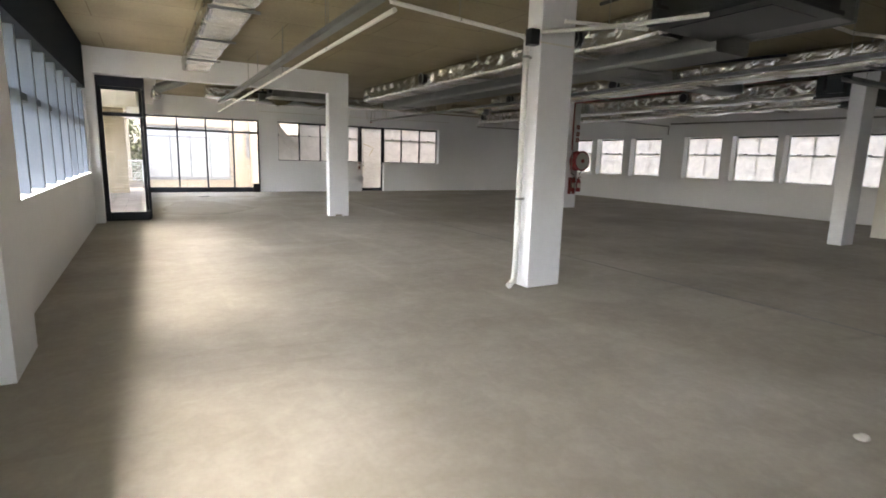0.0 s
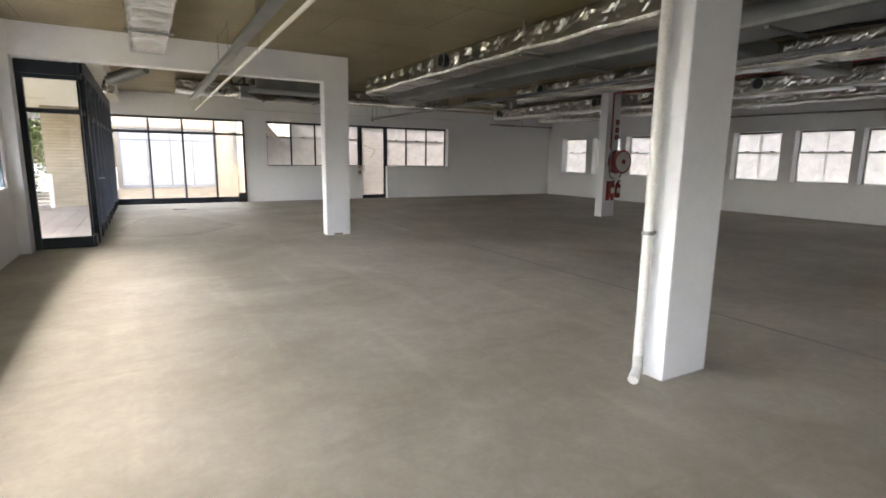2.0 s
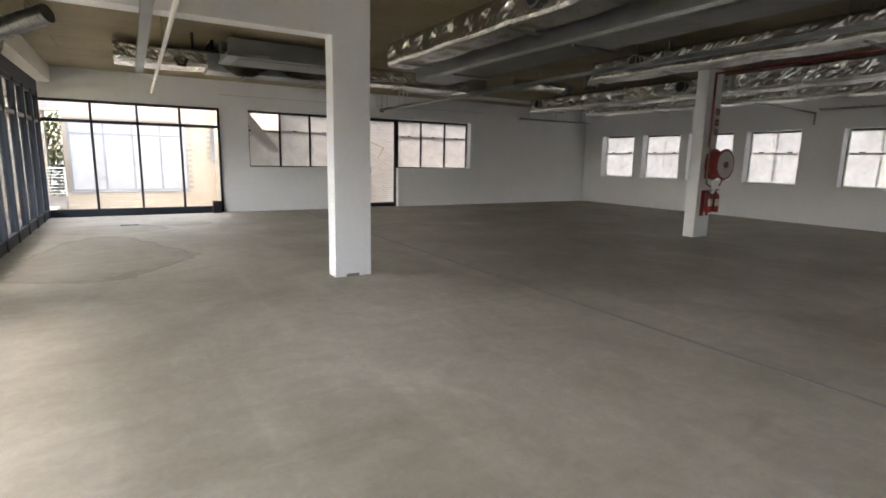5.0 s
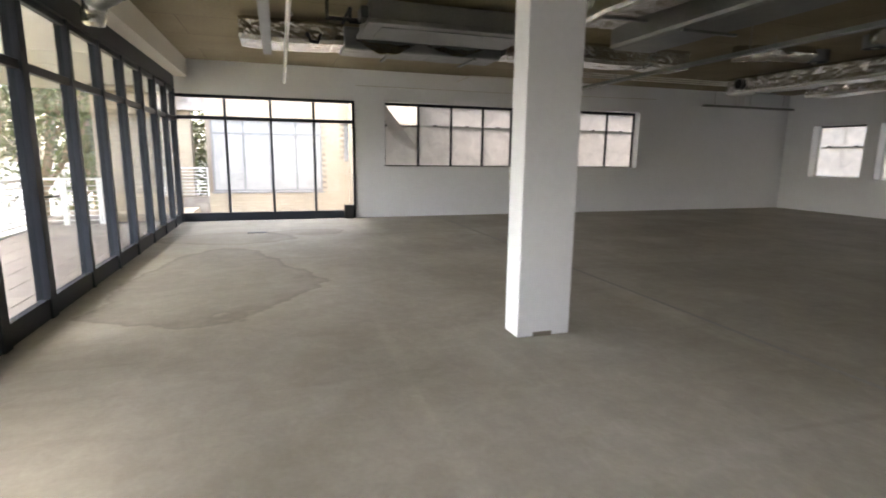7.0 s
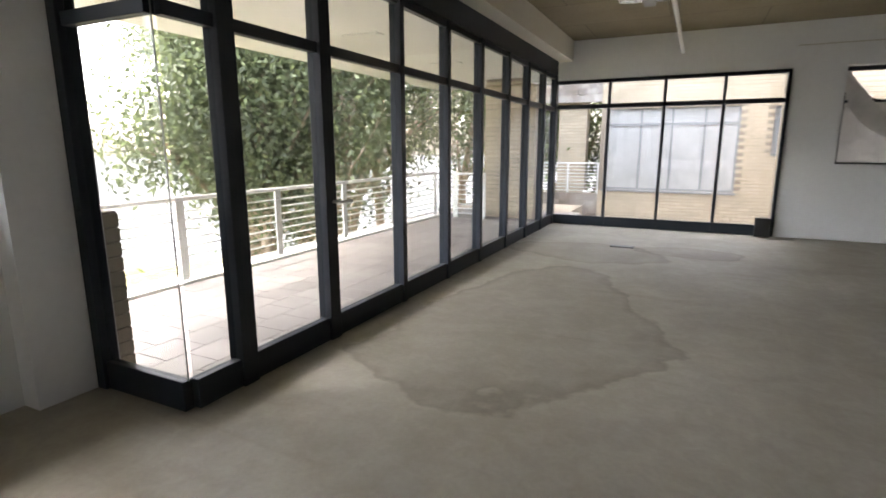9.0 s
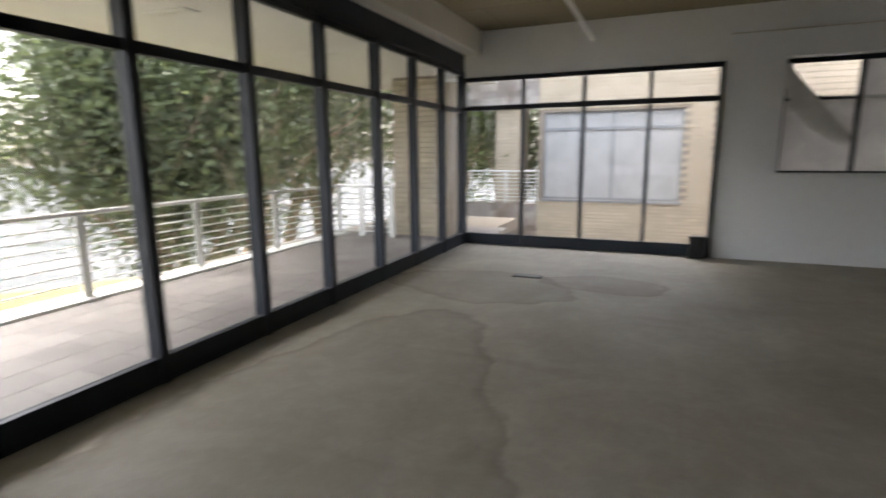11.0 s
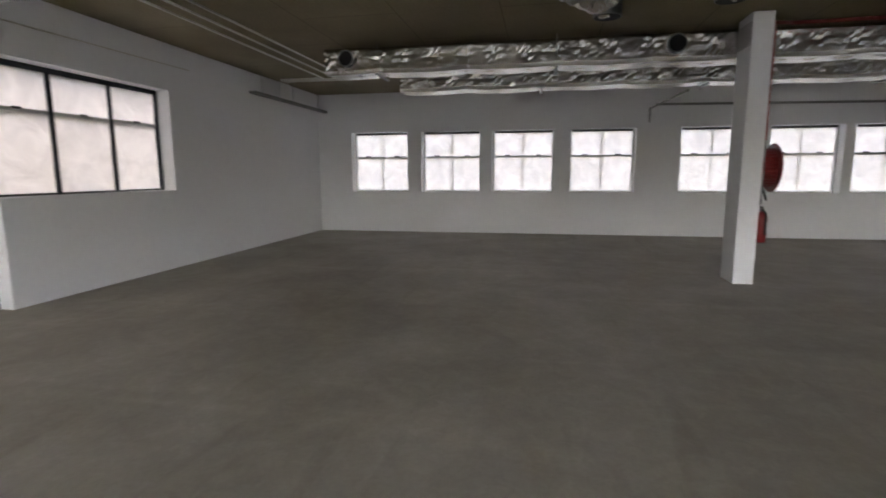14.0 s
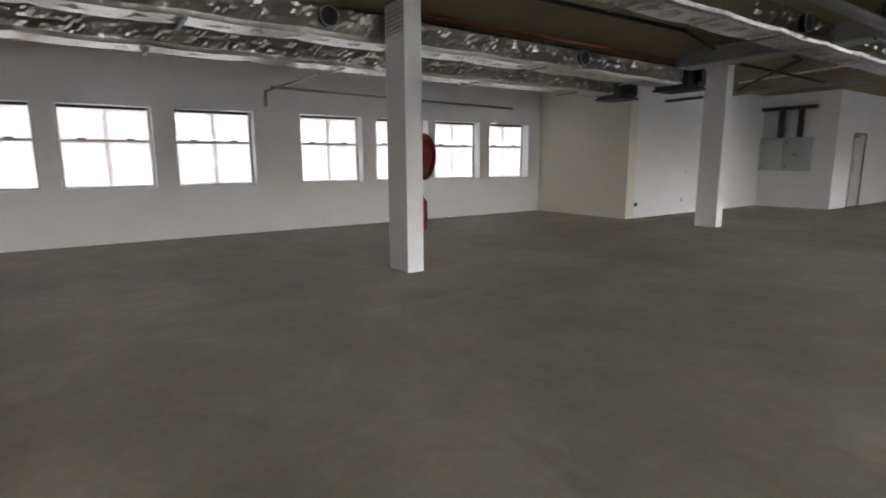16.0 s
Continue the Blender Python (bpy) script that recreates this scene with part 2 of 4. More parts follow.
DBGREY = surface("grey_blue_enamel", (0.50, 0.56, 0.57), 0.45, dark=0.9, bump=0.02)
SASH = surface("grey_painted_sash", (0.24, 0.25, 0.255), 0.5, bump=0.02)
DOORP = surface("grey_door_paint", (0.62, 0.62, 0.60), 0.5, dark=0.9, bump=0.03)
YELLOW = surface("yellow_tape", (0.55, 0.42, 0.08), 0.5, bump=0.02)

DOORPAPER = paper_material("printed_paper", (0.86, 0.85, 0.82), 0.055)
dn, dl = DOORPAPER.node_tree.nodes, DOORPAPER.node_tree.links
sep, com, bt = dn.new("ShaderNodeSeparateXYZ"), dn.new("ShaderNodeCombineXYZ"), dn.new("ShaderNodeTexBrick")
gp = dn.new("ShaderNodeNewGeometry")
dl.new(gp.outputs["Position"], sep.inputs[0])
dl.new(sep.outputs["X"], com.inputs["X"])
dl.new(sep.outputs["Z"], com.inputs["Y"])
dl.new(com.outputs[0], bt.inputs["Vector"])
bt.inputs["Scale"].default_value = 1.0
bt.inputs["Brick Width"].default_value, bt.inputs["Row Height"].default_value, bt.inputs["Mortar Size"].default_value = 0.17, 0.058, 0.012
bt.inputs["Color1"].default_value, bt.inputs["Color2"].default_value, bt.inputs["Mortar"].default_value = (0.72, 0.69, 0.64, 1), (0.84, 0.82, 0.78, 1), (0.9, 0.89, 0.87, 1)
for k in dn:
    if k.type in ('BSDF_DIFFUSE', 'BSDF_TRANSLUCENT'):
        dl.new(bt.outputs["Color"], k.inputs["Color"])

# ---- builders ----
def add_box(bm, x0, x1, y0, y1, z0, z1, bevel=0.0):
    ret = bmesh.ops.create_cube(bm, size=1.0, matrix=Matrix.Translation(((x0 + x1) / 2, (y0 + y1) / 2, (z0 + z1) / 2)) @ Matrix.Diagonal((x1 - x0, y1 - y0, z1 - z0, 1)))
    if bevel:
        es = list({e for v in ret["verts"] for e in v.link_edges})
        bmesh.ops.bevel(bm, geom=es, offset=bevel, segments=2, affect='EDGES', profile=0.5)
    return bm


def block(x0, x1, y0, y1, z0, z1, bevel=0.0):
    return add_box(bmesh.new(), x0, x1, y0, y1, z0, z1, bevel)


def add_tube(bm, a, b, r, sides=12):
    a, b = Vector(a), Vector(b)
    d = b - a
    m = Matrix.Translation((a + b) / 2) @ d.to_track_quat('Z', 'Y').to_matrix().to_4x4()
    bmesh.ops.create_cone(bm, cap_ends=True, segments=sides, radius1=r, radius2=r, depth=d.length, matrix=m)
    return bm


def tube(a, b, r, sides=12):
    return add_tube(bmesh.new(), a, b, r, sides)


def pipe_run(points, r, sides=10):
    """A bent pipe through the points, with ball elbows."""
    bm = bmesh.new()
    for a, b in zip(points, points[1:]):
        add_tube(bm, a, b, r, sides)
    for p in points[1:-1]:
        bmesh.ops.create_uvsphere(bm, u_segments=sides, v_segments=6, radius=r * 1.08, matrix=Matrix.Translation(p))
    return bm


def to_mesh(bm, name, mat, smooth=False):
    bmesh.ops.recalc_face_normals(bm, faces=bm.faces)
    me = bpy.data.meshes.new(name)
    bm.to_mesh(me)
    bm.free()
    me.materials.append(mat)
    if smooth:
        for f in me.polygons:
            f.use_smooth = True
    return me


def part(name, bm, material, parent, label="", smooth=False):
    ob = new(name, to_mesh(bm, name, material, smooth))
    ob.parent = parent
    if label:
        ob["label"] = label
    return ob


def thing(name, x, y, z, label, category, group="", kind=""):
    ob = new(name)
    ob.empty_display_size = 0.1
    ob.location = (x, y, z)
    tagged(ob, label, category, group, kind)
    return ob


def piece(name, bm, material, parent, label="", smooth=False):
    """A part given in world coordinates, under a thing that has a place of its own."""
    bm.transform(Matrix.Translation(-(parent.location if parent.parent is None else parent.parent.location + parent.location)))
    return part(name, bm, material, parent, label, smooth)


def structure(name, bm, material, label, category):
    return tagged(new(name, to_mesh(bm, name, material)), label, category, kind="structure")


def panel_with_holes(bm, axis, p0, p1, a0, a1, z0, z1, holes):
    """A wall between p0 and p1 in thickness, a0..a1 along, with rectangular openings (a, a, z, z)."""
    cuts = sorted({a0, a1, *[h[0] for h in holes], *[h[1] for h in holes]})
    for s, e in zip(cuts, cuts[1:]):
        mid = (s + e) / 2
        own = sorted([(h[2], h[3]) for h in holes if h[0] < mid < h[1]])
        z = z0
        for lo, hi in own + [(z1, z1)]:
            if lo - z > 1e-4:
                if axis == 'x':
                    add_box(bm, p0, p1, s, e, z, lo)
                else:
                    add_box(bm, s, e, p0, p1, z, lo)
            z = hi
    bmesh.ops.remove_doubles(bm, verts=bm.verts, dist=1e-5)
    seen = {}
    for f in list(bm.faces):
        key = tuple(round(c, 4) for c in f.calc_center_median())
        seen.setdefault(key, []).append(f)
    bmesh.ops.delete(bm, geom=[f for fs in seen.values() if len(fs) > 1 for f in fs], context='FACES_ONLY')
    return bm


# ---- plan ----
CH = 3.20                 # ceiling
RX, FY, BY = 16.54, 20.37, -6.0
GX, GY = 0.515, 20.33      # glazed walls
WLEFT = -0.36
SILL, HEAD = 0.935, 2.31

# ---- the large structure ----
bm = block(WLEFT - 0.3, RX + 0.3, BY - 0.3, 12.62, -0.3, 0.0)
add_box(bm, 0.40, RX + 0.3, 12.62, FY + 0.3, -0.3, 0.0)
structure("floor", bm, FLOOR, "bare grey-brown screed floor with scuffs and damp stains", "floor")
bm = block(-0.7, RX + 0.3, BY - 0.3, FY + 0.3, CH, CH + 0.3)
structure("ceiling", bm, CEIL, "raw yellow-brown off-shutter concrete soffit with board marks", "ceiling")

JOINT = surface("filled_joint", (0.27, 0.26, 0.23), 0.7, scale=8, grain=20, bump=0.05, tint=(0.32, 0.31, 0.28))
structure("floor_joint", block(5.925, 5.975, 2.0, FY - 0.02, 0.0004, 0.0018), JOINT, "dark saw-cut joint in the screed", "floor joint")
# east wall, eight openings
WIN_Y = [18.19, 16.50, 14.86, 13.15, 10.88, 9.18, 7.63, 5.96]
WW = 1.36
holes = [(y, y + WW, SILL, HEAD) for y in WIN_Y]
structure("wall_east", panel_with_holes(bmesh.new(), 'x', RX, RX + 0.3, BY, FY + 0.3, 0, CH, holes), WHITE, "long white plastered wall with eight square window openings", "wall")
# north wall: glazed bay opening, long window, door, window
bm = panel_with_holes(bmesh.new(), 'y', FY, FY + 0.3, 0.05, RX, 0, CH,
                      [(0.05, 4.06, 0.0, 2.545), (4.74, 7.97, 1.14, 2.55), (7.97, 8.93, 0.0, 2.55), (8.93, 11.46, 1.14, 2.55)])
structure("wall_north", bm, WHITE, "white plastered end wall with a door between two papered windows", "wall")
# west wall under and beside the long window
bm = bmesh.new()
panel_with_holes(bm, 'x', WLEFT - 0.3, WLEFT, BY, 12.2, 0, CH, [(5.03, 12.0, 0.93, CH), (1.4, 4.3, 0.93, 2.45)])
structure("wall_west", bm, WHITE, "white plastered wall below a long strip window", "wall")
structure("pier_west", block(WLEFT - 0.3, -0.20, 4.35, 5.02, 0, CH), WHITE, "white plastered pier beside the strip window", "pier")
bm = block(-0.72, -0.22, 12.20, 12.66, 0, CH)
structure("pier_bay", bm, WHITE, "white plastered pier between strip window and glazed bay", "pier")
structure("wall_south", panel_with_holes(bmesh.new(), 'y', BY - 0.3, BY, -0.7, RX + 0.3, 0, CH, [(0.2, 5.0, 0.6, 2.62)]), WHITE, "plain white wall with wide glazing closing the hall", "wall")
structure("beam_bay", block(-0.22, 4.60, 12.225, 12.466, 2.75, CH), WHITE, "white painted concrete downstand beam", "beam")
structure("beam_edge", block(0.38, 0.80, 12.69, FY, 2.86, CH), CREAM, "pale concrete edge beam over the glazing", "beam")
# service core in the south-east
structure("wall_core_north", block(13.69, RX, 5.23, 5.53, 0, CH), CREAM, "cream plastered side of the service core", "wall")
structure("wall_core_west", block(13.69, 13.99, -0.85, 5.23, 0, CH), WHITE, "white plastered face of the service core", "wall")
structure("wall_core_step", block(11.80, 13.99, -1.15, -0.85, 0, CH), WHITE, "white plastered return carrying the distribution board", "wall")
structure("wall_core_end", panel_with_holes(bmesh.new(), 'x', 11.80, 12.10, BY, -1.15, 0, CH, [(-3.0, -2.05, 0, 2.1)]), WHITE, "white plastered wall with a grey door", "wall")
bm = block(12.11, 12.2, -3.1, -1.95, 0, 2.2)
structure("wall_behind_door", bm, WHITE, "plain wall behind the core door", "wall")


# ---- columns ----
def column(x0, y0, w, label, d=0.235):
    c = thing("column", x0 + w / 2, y0 + d / 2, 0, label, "column", "hall columns", "structure")
    bm = block(x0, x0 + w, y0, y0 + d, 0, CH, 0.008)
    piece("shaft", bm, WHITE, c)
    return c


c1 = column(4.142, 4.972, 0.455, "white painted square concrete column with a drain pipe beside it")
piece("joint_band", block(4.139, 4.60, 4.969, 5.210, 2.585, 2.60), CREAM, c1)
c2 = column(4.144, 12.228, 0.455, "white painted square column chipped at the base")
piece("chipped_patch", block(4.28, 4.44, 12.222, 12.229, 0.0, 0.035), MORTAR, c2, "grey chipped plaster")
c3 = column(11.54, 12.52, 0.455, "white painted square column carrying the hose reel")
c4 = column(11.62, 5.17, 0.455, "white painted square concrete column near the core")


# ---- glazing ----
def glazed_run(name, along, at, stops, z_bottom, z_mid, z_top, label, thick=0.05, depth=0.12, rail=0.16, wide=(), skip=()):
    """A storefront of mullions, rails and panes. along: 'x' or 'y'; at: the other coordinate of its middle."""
    g = thing(name, *( (at, stops[0], 0) if along == 'y' else (stops[0], at, 0)), label, "window", kind="structure")

    def bx(a0, a1, d0, d1, z0, z1, bev=0.004):
        return block(at + d0, at + d1, a0, a1, z0, z1, bev) if along == 'y' else block(a0, a1, at + d0, at + d1, z0, z1, bev)
    for i, s in enumerate(stops):
        if i in skip:
            continue
        t = thick * (1.7 if i in wide else 1.0)
        piece("mullion", bx(s - t / 2, s + t / 2, -depth / 2, depth / 2, z_bottom, z_top), FRAME, g)
    for a, b in zip(stops, stops[1:]):
        a2, b2 = a + thick / 2, b - thick / 2
        piece("bottom_rail", bx(a2, b2, -0.03, depth / 2 - 0.02, z_bottom, z_bottom + rail), FRAME, g)
        piece("transom", bx(a2, b2, -0.03, 0.03, z_mid - 0.035, z_mid + 0.035), FRAME, g)
        piece("head_rail", bx(a2, b2, -0.03, 0.03, z_top - 0.06, z_top), FRAME, g)
        for z0, z1 in ((z_bottom + rail, z_mid - 0.035), (z_mid + 0.035, z_top - 0.06)):
            p = piece("pane", bx(a2, b2, -0.004, 0.004, z0, z1, 0), GLASS, g)
            p.visible_shadow = False
    return g


ys = [12.56, 12.95, 13.78, 14.815, 15.76, 16.68, 17.66, 18.57, 19.48, 20.26]
win_w = glazed_run("window_1", 'y', GX, ys, 0.0, 2.05, 2.62, "floor-to-head charcoal aluminium glazing onto the balcony", 0.068, 0.11, 0.17, (1, 2), skip=(0,))
piece("head_panel", block(GX - 0.06, GX + 0.06, 12.63, 20.25, 2.622, 2.858), FRAME, win_w, "dark panel over the glazing")
h = piece("door_handle", pipe_run([(GX + 0.07, 13.78, 1.02), (GX + 0.13, 13.78, 1.02), (GX + 0.13, 13.92, 1.02)], 0.011), GALV, win_w, "steel lever handle")
win_b = glazed_run("window_2", 'x', 12.56, [-0.18, 0.55], 0.0, 2.05, 2.56, "narrow charcoal end panel of the glazed bay", 0.08, 0.10, 0.17, skip=(1,))
piece("head_panel", block(-0.22, 0.53, 12.50, 12.62, 2.562, 2.745), FRAME, win_b)
piece("corner_joint", block(0.517, 0.523, 12.557, 12.563, 0.17, 2.50), GALV, win_b, "thin sealed glass corner")
win_n = glazed_run("window_3", 'x', GY + 0.05, [0.53, 1.45, 2.33, 3.20, 4.04], 0.0, 2.09, 2.54, "four-bay charcoal glazing facing the brick building", 0.05, 0.08, 0.17)
piece("floor_spring_box", block(3.80, 4.0, 20.22, 20.31, 0.0, 0.30, 0.006), BLACK, win_n)


def strip_window(name, ya, yb, n):
    g = thing(name, WLEFT - 0.15, ya, 0.93, "strip window with deep grey-blue fins and dark spandrel", "window", kind="structure")
    x = WLEFT - 0.2
    w = (yb - ya - 0.06) / n
    for i in range(n + 1):
        y = ya + 0.03 + i * w
        piece("fin", block(x - 0.04, x + 0.17, y - 0.03, y + 0.03, 0.97, 2.44, 0.004), GREYF, g)
    for i in range(n):
        y0, y1 = ya + 0.06 + i * w, ya + (i + 1) * w
        piece("transom", block(x - 0.03, x + 0.10, y0, y1, 1.84, 1.91), GREYF, g)
        for z0, z1 in ((1.0, 1.84), (1.91, 2.44)):
            p = piece("pane", block(x - 0.012, x - 0.004, y0, y1, z0, z1), GLASS, g)
            p.visible_shadow = False
    piece("sill", block(WLEFT - 0.3, WLEFT + 0.012, ya, yb, 0.932, 0.968, 0.004), WHITE, g, "white plastered sill")
    return g


sw = strip_window("window_4", 5.03, 12.0, 9)
piece("spandrel", block(WLEFT - 0.26, WLEFT + 0.02, 5.03, 12.0, 2.442, CH - 0.002), SPANDREL, sw, "dark panel above the strip window")
strip_window("window_6", 1.4, 4.3, 4)
glazed_run("window_5", 'x', BY - 0.15, [0.22 + 0.795 * k for k in range(7)], 0.6, 2.08, 2.61, "wide charcoal glazing behind the start of the walk", 0.05, 0.10, 0.17)


# ---- papered windows in the east wall ----
def papered_window(y0):
    g = thing("papered_window", RX + 0.26, y0, SILL, "square steel window covered with white paper", "window", "east wall windows", "structure")
    x = RX + 0.24
    y1 = y0 + WW
    for a, b, c, d in ((y0, y0 + 0.04, SILL, HEAD), (y1 - 0.04, y1, SILL, HEAD)):
        piece("jamb", block(x, x + 0.05, a, b, c, d, 0.003), DOORP, g)
    piece("head_rail", block(x, x + 0.05, y0 + 0.04, y1 - 0.04, HEAD - 0.045, HEAD), DARKMETAL, g)
    piece("sill_rail", block(x, x + 0.05, y0 + 0.04, y1 - 0.04, SILL, SILL + 0.04), DOORP, g)
    zm = SILL + 0.80
    piece("transom", block(x - 0.01, x + 0.05, y0 + 0.04, y1 - 0.04, zm - 0.022, zm + 0.022, 0.003), DOORP, g)
    piece("mullion", block(x + 0.036, x + 0.05, (y0 + y1) / 2 - 0.025, (y0 + y1) / 2 + 0.025, SILL + 0.04, HEAD - 0.045), DOORP, g)
    for f in (0.24, 0.76):
        yy = y0 + WW * f
        piece("stay_handle", block(x - 0.025, x - 0.008, yy - 0.06, yy + 0.06, zm + 0.015, zm + 0.04, 0.004), DARKMETAL, g)
    for i, (a, b) in enumerate(((y0 + 0.04, (y0 + y1) / 2), ((y0 + y1) / 2, y1 - 0.04))):
        for c, d in ((SILL + 0.04, zm - 0.022), (zm + 0.022, HEAD - 0.045)):
            bm = bmesh.new()
            bmesh.ops.create_grid(bm, x_segments=8, y_segments=8, size=0.5)
            for v in bm.verts:
                u, w = v.co.x + 0.5, v.co.y + 0.5
                yy, zz = a + (b - a) * u, c + (d - c) * w
                v.co = (x + 0.022 + 0.006 * noise.noise((yy * 5, zz * 5, y0)), yy, zz)
            p = piece("paper", bm, PAPER, g, "white paper on the panes")
    return g


for y in WIN_Y:
    papered_window(y)


# ---- north windows, paper-backed, and door ----
def north_window(x0, x1, stops, torn):
    g = thing("steel_window", x0, FY + 0.25, 1.14, "dark steel window with crumpled white paper behind the panes" + (", one corner torn" if torn else ""), "window", "north wall windows", "structure")
    y = FY + 0.20
    ends = [x0] + stops + [x1]
    for s in ends:
        w = 0.05
        a = min(max(s - w / 2, x0), x1 - w)
        piece("mullion", block(a, a + w, y, y + 0.05, 1.14, 2.55, 0.003), FRAME, g)
    for i, (a, b) in enumerate(zip(ends, ends[1:])):
        a2, b2 = a + (0.05 if i == 0 else 0.026), b - (0.05 if i == len(ends) - 2 else 0.026)
        piece("head_rail", block(a2, b2, y, y + 0.05, 2.49, 2.55), FRAME, g)
        piece("sill_rail", block(a2, b2, y, y + 0.05, 1.14, 1.165), DARKMETAL, g)
        piece("transom", block(a2, b2, y + 0.01, y + 0.05, 2.035, 2.075), FRAME if (torn and i == 0) else DOORP, g)
        p = piece("pane", block(a2, b2, y + 0.030, y + 0.034, 1.165, 2.49), GLASS, g)
        p.visible_shadow = False
        piece("stay_handle", block((a + b) / 2 - 0.05, (a + b) / 2 + 0.05, y - 0.015, y + 0.005, 2.06, 2.085, 0.003), DARKMETAL, g)
        bm = bmesh.new()
        bmesh.ops.create_grid(bm, x_segments=14, y_segments=22, size=0.5)
        for v in bm.verts:
            u, w = v.co.x + 0.5, v.co.y + 0.5
            xx, zz = a2 + (b2 - a2) * u, 1.165 + 1.325 * w
            v.co = (xx, y + 0.024 + 0.007 * noise.noise((xx * 4, zz * 4, i)), zz)
        if torn and i == 0:
            gone = [f for f in bm.faces if f.calc_center_median().z > max(2.05, 2.50 - 0.95 * (f.calc_center_median().x - a2) / (b2 - a2))]
            bmesh.ops.delete(bm, geom=gone, context='FACES')
        piece("paper", bm, PAPER_NORTH, g, "crumpled white paper")
    if torn:
        bm = bmesh.new()
        a2, b2 = ends[0] + 0.04, ends[1]
        rows = []
        for k in range(13):
            f = k / 12
            x = a2 + (b2 - a2) * 0.95 * f
            z = 2.50 - 0.93 * f
            wd = 0.10 + 0.15 * math.sin(f * 3.1) + 0.02 * noise.noise((k, 0, 0))
            rows.append([bm.verts.new((x - wd * 0.75, y - 0.02 - 0.02 * math.sin(f * 9), z - wd * 0.9)), bm.verts.new((x - wd * 0.3, y - 0.06, z - wd * 0.35)), bm.verts.new((x, y - 0.01, z))])
        for r, s in zip(rows, rows[1:]):
            for j in range(2):
                bm.faces.new((r[j], r[j + 1], s[j + 1], s[j]))
        piece("torn_flap", bm, PAPER_NORTH, g, "curled torn strip of paper", True)
    return g


north_window(4.74, 7.93, [5.56, 6.36, 7.16], True)
north_window(8.97, 11.46, [9.78, 10.62], False)


def papered_door():
    g = thing("door_1", 8.45, FY + 0.22, 0, "dark-framed glazed door covered with white paper", "door", kind="structure")
    y = FY + 0.19
    for a, b in ((7.94, 8.03), (8.87, 8.96)):
        piece("jamb", block(a, b, y - 0.02, y + 0.07, 0.0, 2.55, 0.003), FRAME, g)
    piece("head_rail", block(8.03, 8.87, y, y + 0.06, 2.47, 2.55), FRAME, g)
    piece("bottom_rail", block(8.03, 8.87, y, y + 0.05, 0.0, 0.12), FRAME, g)
    bm = bmesh.new()
    bmesh.ops.create_grid(bm, x_segments=16, y_segments=40, size=0.5)
    for v in bm.verts:
        u, w = v.co.x + 0.5, v.co.y + 0.5
        xx, zz = 8.035 + 0.83 * u, 0.12 + 2.35 * w
        v.co = (xx, y + 0.02 + 0.006 * noise.noise((xx * 5, zz * 4, 3.3)), zz)
    piece("paper", bm, DOORPAPER, g, "paper printed with pale bricks over the door glass")
    for (xa, za), (xb, zb) in zip(((8.07, 1.88), (8.54, 1.72)), ((8.54, 1.72), (8.36, 1.42))):
        ln = math.hypot(xb - xa, zb - za)
        bm = block(-ln / 2, ln / 2, -0.001, 0.001, -0.009, 0.009)
        bm.transform(Matrix.Translation(((xa + xb) / 2, y - 0.001, (za + zb) / 2)) @ Matrix.Rotation(-math.atan2(zb - za, xb - xa), 4, 'Y'))
        piece("tape", bm, YELLOW, g)
    piece("pull_handle", pipe_run([(8.10, y, 0.98), (8.10, y - 0.05, 0.98), (8.10, y - 0.05, 1.16), (8.10, y, 1.16)], 0.01), GALV, g)


papered_door()


def call_point(z, s, label):
    g = thing("call_point", 7.86, FY, z, label, "alarm", "beside the papered door")
    piece("case", block(7.79, 7.93, FY - 0.035, FY - 0.001, z, z + s, 0.005), PALE, g)
    piece("face", block(7.825, 7.895, FY - 0.042, FY - 0.034, z + s * 0.28, z + s * 0.72, 0.003), RED, g, "red front")
    if s > 0.12:
        piece("button", tube((7.86, FY - 0.05, z + s / 2), (7.86, FY - 0.04, z + s / 2), 0.025), BLACK, g)


call_point(0.83, 0.20, "red break-glass call point on the white wall")
call_point(1.06, 0.10, "small red and white sign plate on the wall")


